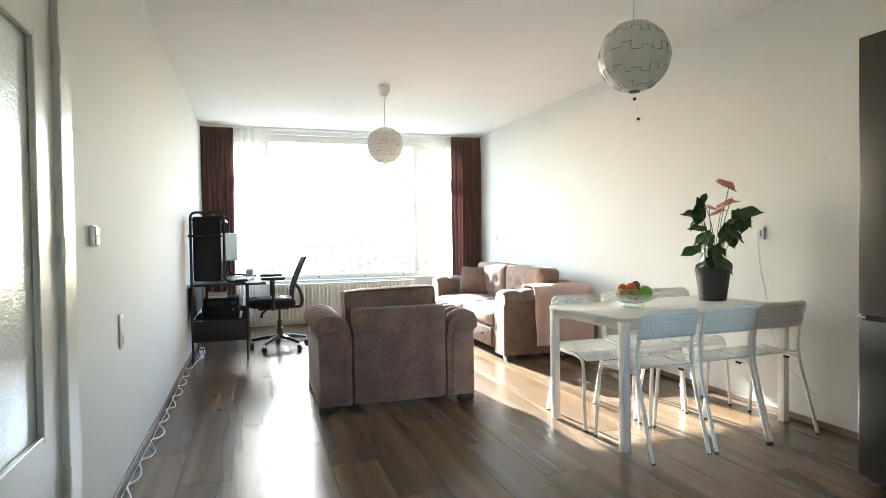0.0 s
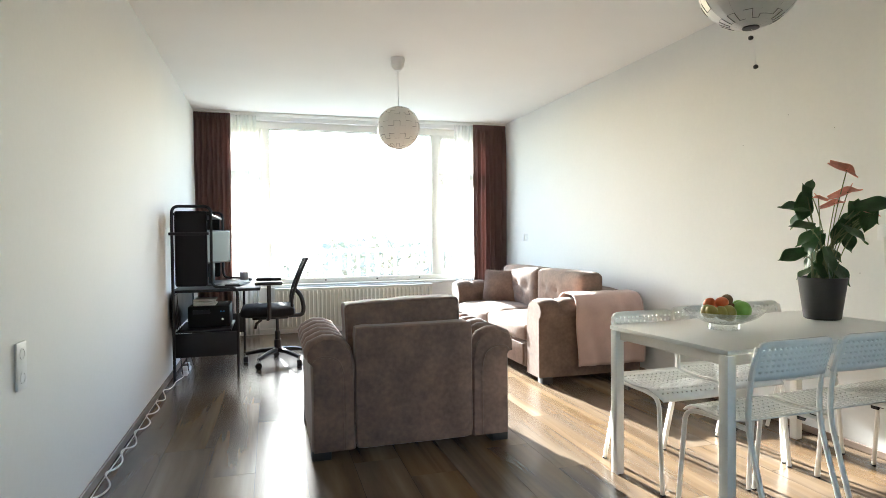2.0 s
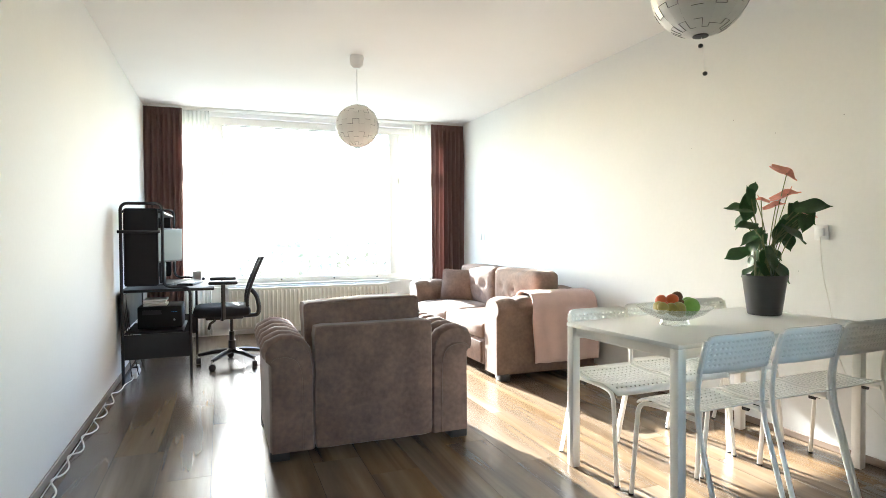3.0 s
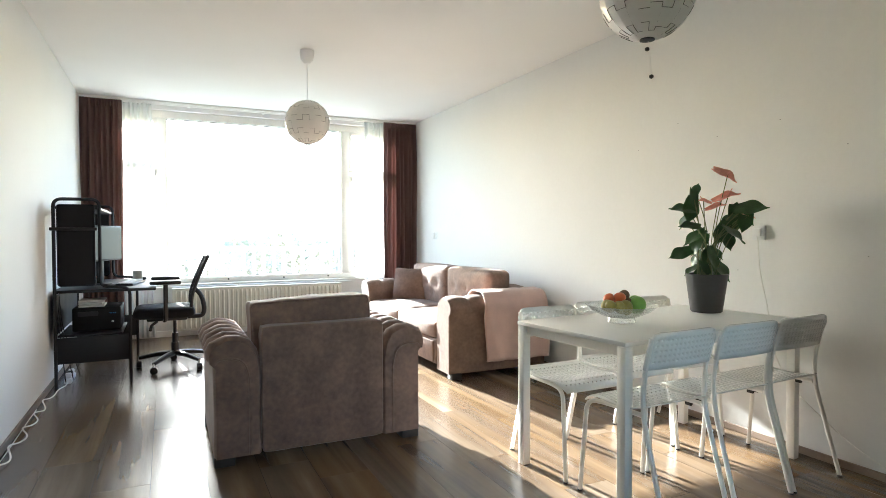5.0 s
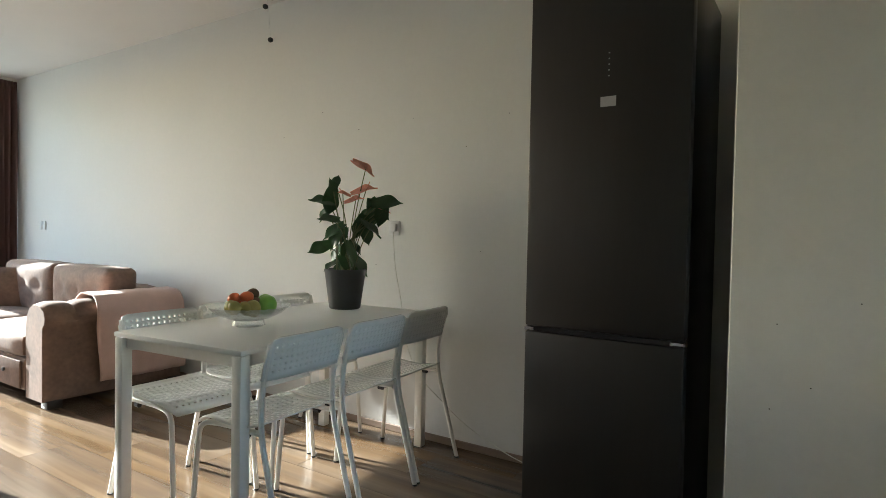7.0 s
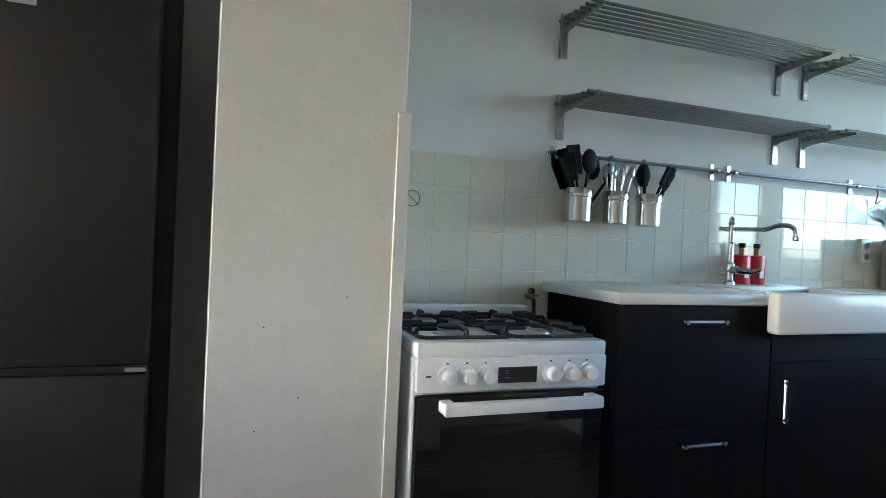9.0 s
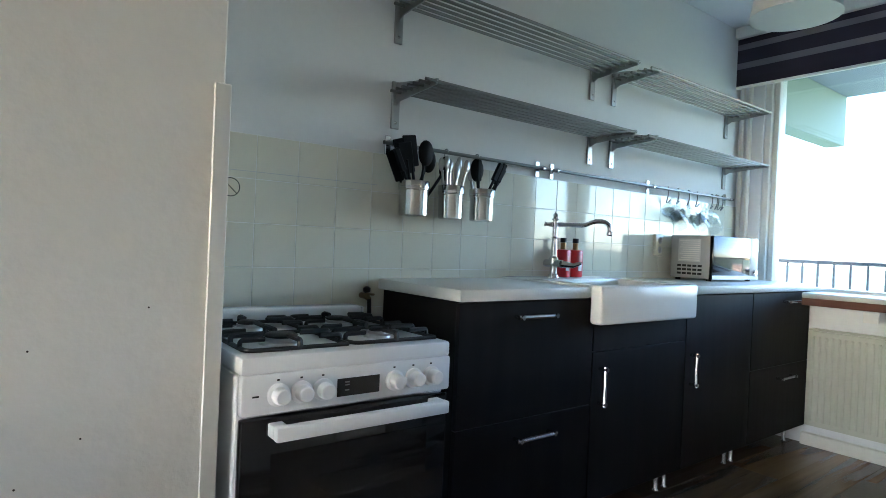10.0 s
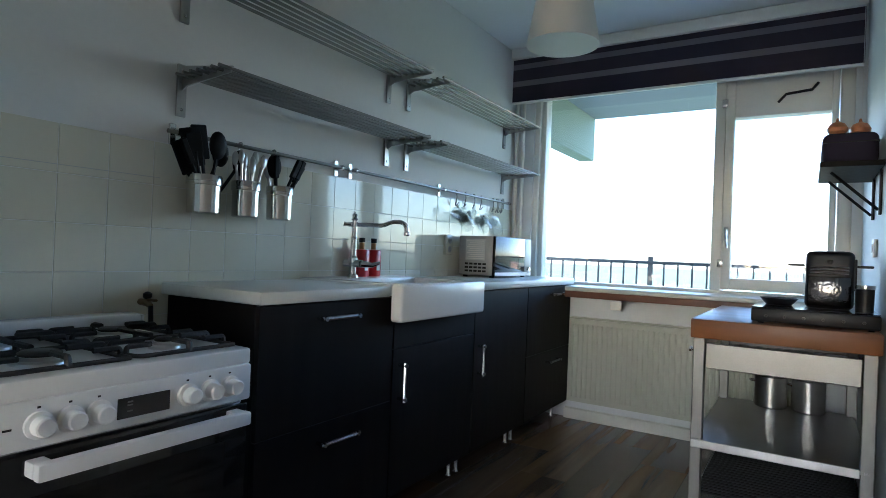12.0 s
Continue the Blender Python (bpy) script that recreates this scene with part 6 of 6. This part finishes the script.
# pipes in the corner, radiator and plinth under the kitchen window
for x in (3.165, 3.115):
    single("riser_pipe", tube([(x, -2.375, 0.980), (x, -2.375, H)], 0.014, 10), "frame", "white upright heating pipe in the corner", "pipe", "corner pipes")
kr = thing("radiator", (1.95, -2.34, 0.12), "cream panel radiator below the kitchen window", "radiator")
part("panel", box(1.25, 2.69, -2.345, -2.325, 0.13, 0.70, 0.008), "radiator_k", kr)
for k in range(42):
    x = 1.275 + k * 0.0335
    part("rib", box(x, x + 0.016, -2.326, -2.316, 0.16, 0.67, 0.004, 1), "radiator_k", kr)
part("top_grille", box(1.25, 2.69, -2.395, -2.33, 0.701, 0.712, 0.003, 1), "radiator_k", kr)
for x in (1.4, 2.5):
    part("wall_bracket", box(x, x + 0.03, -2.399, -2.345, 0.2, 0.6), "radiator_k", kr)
setting("baseboard_kitchen", box(1.041, 2.72, YS, YS + 0.045, 0, 0.072, 0.006), "frame", "painted white plinth below the radiator", "baseboard")
single("window_catch", box(2.28, 2.35, -2.128, -2.115, 0.80, 0.86, 0.004), "trim", "small pale bracket under the sill", "bracket")

# striped roller blind
bl = thing("roller_blind", (2.1, -2.30, 2.26), "dark purple striped day-and-night roller blind, half raised", "blind")
part("cassette", box(1.05, 3.19, -2.36, -2.27, 2.565, 2.643, 0.012), "frame", bl)
for za, zb, mt in ((2.528, 2.564, "stripe"), (2.490, 2.528, "gauze"), (2.405, 2.490, "stripe"), (2.365, 2.405, "gauze"), (2.253, 2.365, "stripe")):
    for dy in (0, 0.012):
        part("band", box(1.06, 3.18, -2.312 + dy, -2.310 + dy, za, zb), mt, bl)
part("bottom_bar", box(1.06, 3.18, -2.318, -2.292, 2.236, 2.253, 0.004, 1), "frame", bl)
part("chain", tube([(1.065, -2.285, 2.58), (1.065, -2.285, 1.5)], 0.002, 5), "white_plastic", bl)

# ceiling lamp
kl = thing("ceiling_lamp", (2.262, -0.90, 2.08), "white opal glass pendant lamp with a tapered shade", "ceiling lamp")
part("shade", lathe([(0.163, 0.0), (0.160, 0.012), (0.118, 0.265), (0.075, 0.285), (0.072, 0.280), (0.113, 0.260), (0.155, 0.012)], (2.262, -0.90, 2.08), 36), "opal", kl, "white opal shade")
part("holder", lathe([(0.0, 0.25), (0.03, 0.25), (0.03, 0.32), (0.0, 0.325)], (2.262, -0.90, 2.08), 16), "white_plastic", kl)
part("cord", tube([(2.262, -0.90, 2.40), (2.262, -0.90, H - 0.02)], 0.004, 6), "white_plastic", kl)
part("ceiling_cup", lathe([(0.05, -0.04), (0.05, -0.001)], (2.262, -0.90, H), 16), "white_plastic", kl)

# kitchen trolley
tr = thing("kitchen_trolley", (1.39, -1.56, 0), "steel kitchen trolley with a thick wooden top", "kitchen trolley")
CX0, CX1, CY0, CY1 = 1.06, 1.705, -2.09, -1.065
part("wooden_top", box(CX0 - 0.012, CX1, CY0, CY1, 0.805, 0.885, 0.005), "butcher", tr, "thick oiled wooden top")
for x in (CX0, CX1 - 0.055):
    for y in (CY0 + 0.02, CY1 - 0.065):
        part("leg", box(x, x + 0.045, y, y + 0.045, 0.0, 0.804, 0.003, 1), "steel_t", tr)
part("apron", box(CX0 + 0.046, CX1 - 0.056, CY1 - 0.060, CY1 - 0.045, 0.675, 0.782, 0.003, 1), "steel_h", tr)
part("apron", box(CX0 + 0.046, CX1 - 0.056, CY0 + 0.03, CY0 + 0.045, 0.675, 0.782, 0.003, 1), "steel_h", tr)
part("side_rail", box(CX1 - 0.05, CX1 - 0.035, CY0 + 0.066, CY1 - 0.066, 0.74, 0.785, 0.003, 1), "steel", tr)
part("shelf", box(CX0 + 0.01, CX1 - 0.012, CY0 + 0.02, CY1 - 0.02, 0.355, 0.372, 0.003, 1), "steel", tr, "brushed steel shelf")
part("shelf_lip", box(CX0 + 0.046, CX1 - 0.012, CY1 - 0.019, CY1 - 0.010, 0.342, 0.378, 0.003, 1), "steel", tr)
for k in range(26):
    y = CY1 - 0.08 - k * 0.036
    part("slat", tube([(CX0 + 0.02, y, 0.14), (CX1 - 0.03, y, 0.14)], 0.006, 6), "iron", tr)
for x in (CX0 + 0.02, CX1 - 0.035):
    part("slat_rail", box(x, x + 0.012, CY0 + 0.03, CY1 - 0.03, 0.12, 0.132), "steel", tr)
part("side_knob", lathe([(0.006, 0.0), (0.006, 0.015), (0.012, 0.018), (0.012, 0.026), (0.0, 0.028)], (CX1 - 0.011, CY1 - 0.09, 0.745), 12, axis="x"), "chrome", tr)
for x in (1.44, 1.27):
    pt = thing("saucepan", (x, -1.99, 0.372), "steel saucepan on the trolley shelf", "saucepan", "saucepans")
    part("pan", lathe([(0.0, 0.001), (0.070, 0.001), (0.076, 0.006), (0.076, 0.16), (0.080, 0.164), (0.072, 0.164), (0.071, 0.010), (0.0, 0.008)], (x, -1.99, 0.372), 28), "steel", pt)
    part("handle", tube(rounded([(x + 0.074, -2.01, 0.50), (x + 0.098, -2.01, 0.505), (x + 0.098, -1.97, 0.505), (x + 0.074, -1.97, 0.50)], 0.012, 3), 0.005, 6), "chrome", pt)
hb_ = thing("table_hob", (1.27, -1.36, 0.886), "black portable hob with a row of controls", "hob")
part("body", box(1.052, 1.485, -1.60, -1.115, 0.892, 0.948, 0.008), "blackp", hb_)
part("top_edge", box(1.055, 1.482, -1.598, -1.118, 0.9485, 0.952), "glass_black", hb_)
for k in range(6):
    part("control", lathe([(0.006, 0.0), (0.005, 0.005), (0.0, 0.006)], (1.43 - k * 0.065, -1.115, 0.918), 10, axis="y"), "fridge", hb_)
for x in (1.08, 1.45):
    for y in (-1.57, -1.15):
        part("foot", lathe([(0.012, 0), (0.012, 0.008)], (x, y, 0.885), 8), "blackp", hb_)
to = thing("toaster", (1.215, -1.36, 0.953), "black toaster with a chrome front and side racks", "toaster")
part("body", box(1.13, 1.30, -1.52, -1.265, 0.953, 1.19, 0.022, 3), "blackp", to)
part("front_plate", box(1.142, 1.290, -1.264, -1.258, 0.965, 1.085, 0.004, 2), "foil", to, "polished dark front plate")
for z in (1.098, 1.112, 1.124):
    part("trim_bar", tube([(1.150, -1.262, z), (1.282, -1.262, z)], 0.004, 8), "chrome", to, "chrome bar")
part("top_slot", box(1.165, 1.265, -1.49, -1.30, 1.1895, 1.1915), "nylon", to)
part("shoulder", box(1.122, 1.131, -1.50, -1.285, 1.03, 1.16, 0.004), "blackp", to)
part("lever", box(1.205, 1.225, -1.264, -1.235, 1.14, 1.155, 0.004, 1), "blackp", to)
for x0, x1 in ((1.302, 1.365), (1.066, 1.128)):
    part("side_rack", box(x0, x1, -1.45, -1.30, 1.125, 1.135, 0.003, 1), "blackp", to)
jar = thing("coffee_jar", (1.10, -1.22, 0.953), "small black jar beside the toaster", "jar")
part("jar_body", lathe([(0.0, 0), (0.03, 0), (0.032, 0.09), (0.0, 0.092)], (1.10, -1.21, 0.953), 18), "blackp", jar)
part("lid", lathe([(0.033, 0.092), (0.033, 0.105), (0.0, 0.107)], (1.10, -1.21, 0.953), 18), "chrome", jar)
single("dish", lathe([(0.0, 0.0), (0.05, 0.0), (0.075, 0.03), (0.072, 0.03), (0.048, 0.004), (0.0, 0.004)], (1.395, -1.36, 0.953), 24), "blackp", "shallow dark dish on the hob", "dish")

ws = thing("bracket_shelf", (1.15, -1.55, 1.35), "dark wall shelf on two angled brackets", "shelf")
part("board", box(1.043, 1.262, -1.83, -1.27, 1.538, 1.560, 0.003, 1), "cabinet", ws)
for y in (-1.40, -1.72):
    b = part("bracket", box(1.041, 1.052, y - 0.012, y + 0.012, 1.35, 1.537, 0.002, 1), "blackp", ws)
    part("strut", tube([(1.052, y, 1.37), (1.22, y, 1.532)], 0.007, 6), "blackp", b)
bb = thing("bread_bin", (1.15, -1.6, 1.560), "dark purple-black bread bin with rounded edges", "bread bin")
part("bin", box(1.055, 1.255, -1.80, -1.38, 1.5605, 1.70, 0.03, 4), "stripe", bb)
part("lid_line", box(1.0548, 1.2555, -1.801, -1.379, 1.655, 1.660), "blackp", bb)
for x, y in ((1.20, -1.48), (1.115, -1.52)):
    o = single("onion", lathe([(0.0, 0.0), (0.02, 0.002), (0.038, 0.02), (0.040, 0.035), (0.028, 0.055), (0.008, 0.064), (0.004, 0.08), (0.0, 0.081)], (x, y, 1.7005), 18), "onion", "brown onion on top of the bread bin", "onion", "onions")
kd = thing("wall_socket", (1.04, -1.55, 1.17), "grey wall socket above the trolley", "wall socket")
part("plate", box(1.041, 1.056, -1.59, -1.51, 1.175, 1.255, 0.004), "white_plastic", kd)
part("recess", lathe([(0.02, 0.0), (0.02, 0.003), (0.016, 0.003)], (1.0555, -1.55, 1.215), 16, axis="x"), "label_grey", kd)

# ---------- balconies and the distance ----------
setting("balcony_slab_north", box(XW - 1.0, XE + 1.0, YN + 0.25, 10.05, -0.25, -0.05), "slab", "concrete balcony slab", "balcony")
rl = thing("balcony_railing", (1.28, 9.95, -0.05), "white metal balcony railing with upright bars", "railing")
part("top_rail", box(XW - 1.0, XE + 1.0, 9.93, 9.97, 0.955, 0.995, 0.004, 1), "trim", rl)
part("bottom_rail", box(XW - 1.0, XE + 1.0, 9.935, 9.965, 0.06, 0.09, 0.004, 1), "trim", rl)
for k in range(42):
    x = XW - 0.98 + k * 0.139
    big = k % 10 == 4
    part("post" if big else "bar", box(x - (0.026 if big else 0.019), x + (0.026 if big else 0.019), 9.941, 9.959, -0.05 if big else 0.09, 0.955), "trim", rl)
setting("balcony_slab_south", box(0.0, XE + 1.6, -3.80, YS - 0.2, -0.25, -0.05), "slab", "concrete balcony slab", "balcony")
setting("balcony_soffit", box(0.0, XE + 1.6, -3.72, YS - 0.2, 2.42, 2.62), "slab", "pale concrete slab above the balcony", "balcony")
setting("balcony_beam", box(3.00, 3.14, -3.70, YS - 0.201, 2.03, 2.419, 0.006), "concrete", "greenish painted concrete beam", "balcony")
rs = thing("balcony_railing", (2.2, -3.72, -0.05), "dark metal balcony railing with upright bars", "railing")
part("top_rail", box(0.0, 4.8, -3.74, -3.70, 1.095, 1.125, 0.004, 1), "rail_dark", rs)
part("bottom_rail", box(0.0, 4.8, -3.735, -3.705, 0.05, 0.08, 0.004, 1), "rail_dark", rs)
for k in range(42):
    x = 0.05 + k * 0.115
    big = k in (21, 5, 37)
    part("post" if big else "bar", box(x - (0.022 if big else 0.007), x + (0.022 if big else 0.007), -3.728, -3.712, -0.05 if big else 0.08, 1.165 if big else 1.095), "rail_dark", rs)
gnd = bmesh.new()
bmesh.ops.create_grid(gnd, x_segments=40, y_segments=40, size=1500, matrix=Matrix.Translation((0, 0, -13)))
setting("ground", gnd, "grass", "flat green ground far below reaching the horizon", "ground")


def tree_belt(name, y, x0, x1, top, n, seed, label):
    """Far crowns: many lumpy clumps of uneven height along a line, standing on the ground."""
    rng = random.Random(seed)
    bm = bmesh.new()
    for k in range(n):
        x = rng.uniform(x0, x1)
        yy = y + rng.uniform(-14, 14)
        h = top + rng.uniform(-2.5, 0.5)
        tube([(x, yy, -13), (x, yy, h - 3)], [0.3, 0.12], 5, bm)
        for j in range(26):
            c = Vector((x + rng.gauss(0, 1.5), yy + rng.gauss(0, 1.5), h - abs(rng.gauss(0, 2.6))))
            for q in range(7):
                p = c + Vector((rng.uniform(-0.9, 0.9), rng.uniform(-0.9, 0.9), rng.uniform(-0.9, 0.9)))
                vs = [bm.verts.new(p + Vector((rng.uniform(-0.32, 0.32), rng.uniform(-0.32, 0.32), rng.uniform(-0.32, 0.32)))) for _ in range(4)]
                for tri in ((0, 1, 2), (0, 2, 3), (0, 3, 1), (1, 3, 2)):
                    bm.faces.new([vs[i] for i in tri])
    ob = single(name, bm, "tree", label, "trees", kind="stuff", smooth=0)
    return ob


tree_belt("tree_belt", 48, -45, 55, 0.6, 60, 1, "bare trees beyond the balcony, haze put into their pale colour")
tree_belt("tree_belt", -150, -160, 160, -4.5, 90, 2, "far row of trees on the horizon, haze put into their pale colour")
for k, (x, w, h) in enumerate(((-38, 30, -5.5), (10, 46, -6.5), (72, 38, -5.8))):
    hs = thing("house_row", (x, -125, -13), "far brick row of houses below the balcony", "house", "far houses")
    part("wall", box(x - w / 2, x + w / 2, -129, -121, -13, h - 1.5), "house", hs)
    rf = bmesh.new()
    vs = [rf.verts.new(p) for p in ((x - w / 2, -129.4, h - 1.6), (x + w / 2, -129.4, h - 1.6), (x + w / 2, -120.6, h - 1.6), (x - w / 2, -120.6, h - 1.6), (x - w / 2, -125, h), (x + w / 2, -125, h))]
    for f in ((0, 1, 5, 4), (3, 4, 5, 2), (0, 4, 3), (1, 2, 5), (0, 3, 2, 1)):
        rf.faces.new([vs[i] for i in f])
    part("roof", rf, "house", hs)
    for j in range(int(w / 4)):
        part("window", box(x - w / 2 + 1 + j * 4, x - w / 2 + 2.6 + j * 4, -121, -120.95, -10, -8.4), "glass_black", hs)

# ---------- tiles on the kitchen wall ----------
backing = setting("tile_backing", box(XE - 0.0075, XE, YS + 0.001, 1.185, 0.70, 1.462), "grout", "pale grout bed behind the wall tiles", "wall")
tile_mesh = finish(box(-0.003, 0.003, -0.0736, 0.0736, -0.0731, 0.0731, 0.001, 1), "tile", "tile", 30)
rng = random.Random(21)
for c in range(24):
    y = 1.115 - c * 0.1492
    for r in range(5):
        z = 1.387 - r * 0.1482
        t = new("tile", tile_mesh)
        t.parent = backing
        t.location = Vector((XE - 0.0062, y, z)) - BASE[backing.name]
        t.rotation_euler = (0, rng.uniform(-0.003, 0.003), rng.uniform(-0.003, 0.003))
single("wall_mark", tube([(XE - 0.0105, 0.975 + 0.03 * math.cos(a), 1.279 + 0.03 * math.sin(a)) for a in [2 * math.pi * k / 24 for k in range(24)]], 0.0016, 5, closed=True), "blackp", "thin dark ring drawn on the tiles", "mark")
single("wall_mark", tube([(XE - 0.0105, 0.953, 1.258), (XE - 0.0105, 0.997, 1.300)], 0.0014, 5), "blackp", "thin dark stroke drawn on the tiles", "mark")

single("wall_mark", tube([(XE - 0.0098, 1.10, 1.336), (XE - 0.0098, 0.42, 1.339)], 0.0010, 5), "label_grey", "thin grey line drawn across the tiles", "mark")

# ---------- floor boards ----------
subfloor = setting("floor", box(0.92, XE + 0.1, YS - 0.1, -0.5, -0.1, -0.006, bm=box(XW - 0.14, XE + 0.1, -0.5, YN + 0.1, -0.1, -0.006)), "gap", "dark brown laminate plank floor with a satin shine", "floor")
PW, PL = 0.243, 1.285
rng = random.Random(5)
meshes = {}
col = 0
x = XW
while x < XE - 0.001:
    w = min(PW, XE - x)
    off = (col * 0.43 + rng.uniform(0, 0.2)) % PL
    y = YS - 0.001 - off
    south = YS if x + w > 1.0 else -0.5
    while y < YN:
        y0, y1 = max(y, south), min(y + PL, YN)
        if y1 - y0 > 0.02:
            key = (round(w, 3), round(y1 - y0, 3))
            if key not in meshes:
                meshes[key] = finish(box(-w / 2 + 0.0010, w / 2 - 0.0010, -(y1 - y0) / 2 + 0.0010, (y1 - y0) / 2 - 0.0010, -0.006, 0.0), "plank", "plank", 30)
            p = new("plank", meshes[key])
            p.parent = subfloor
            p.location = Vector((x + w / 2, (y0 + y1) / 2, 0)) - BASE[subfloor.name]
        y += PL
    x += PW
    col += 1
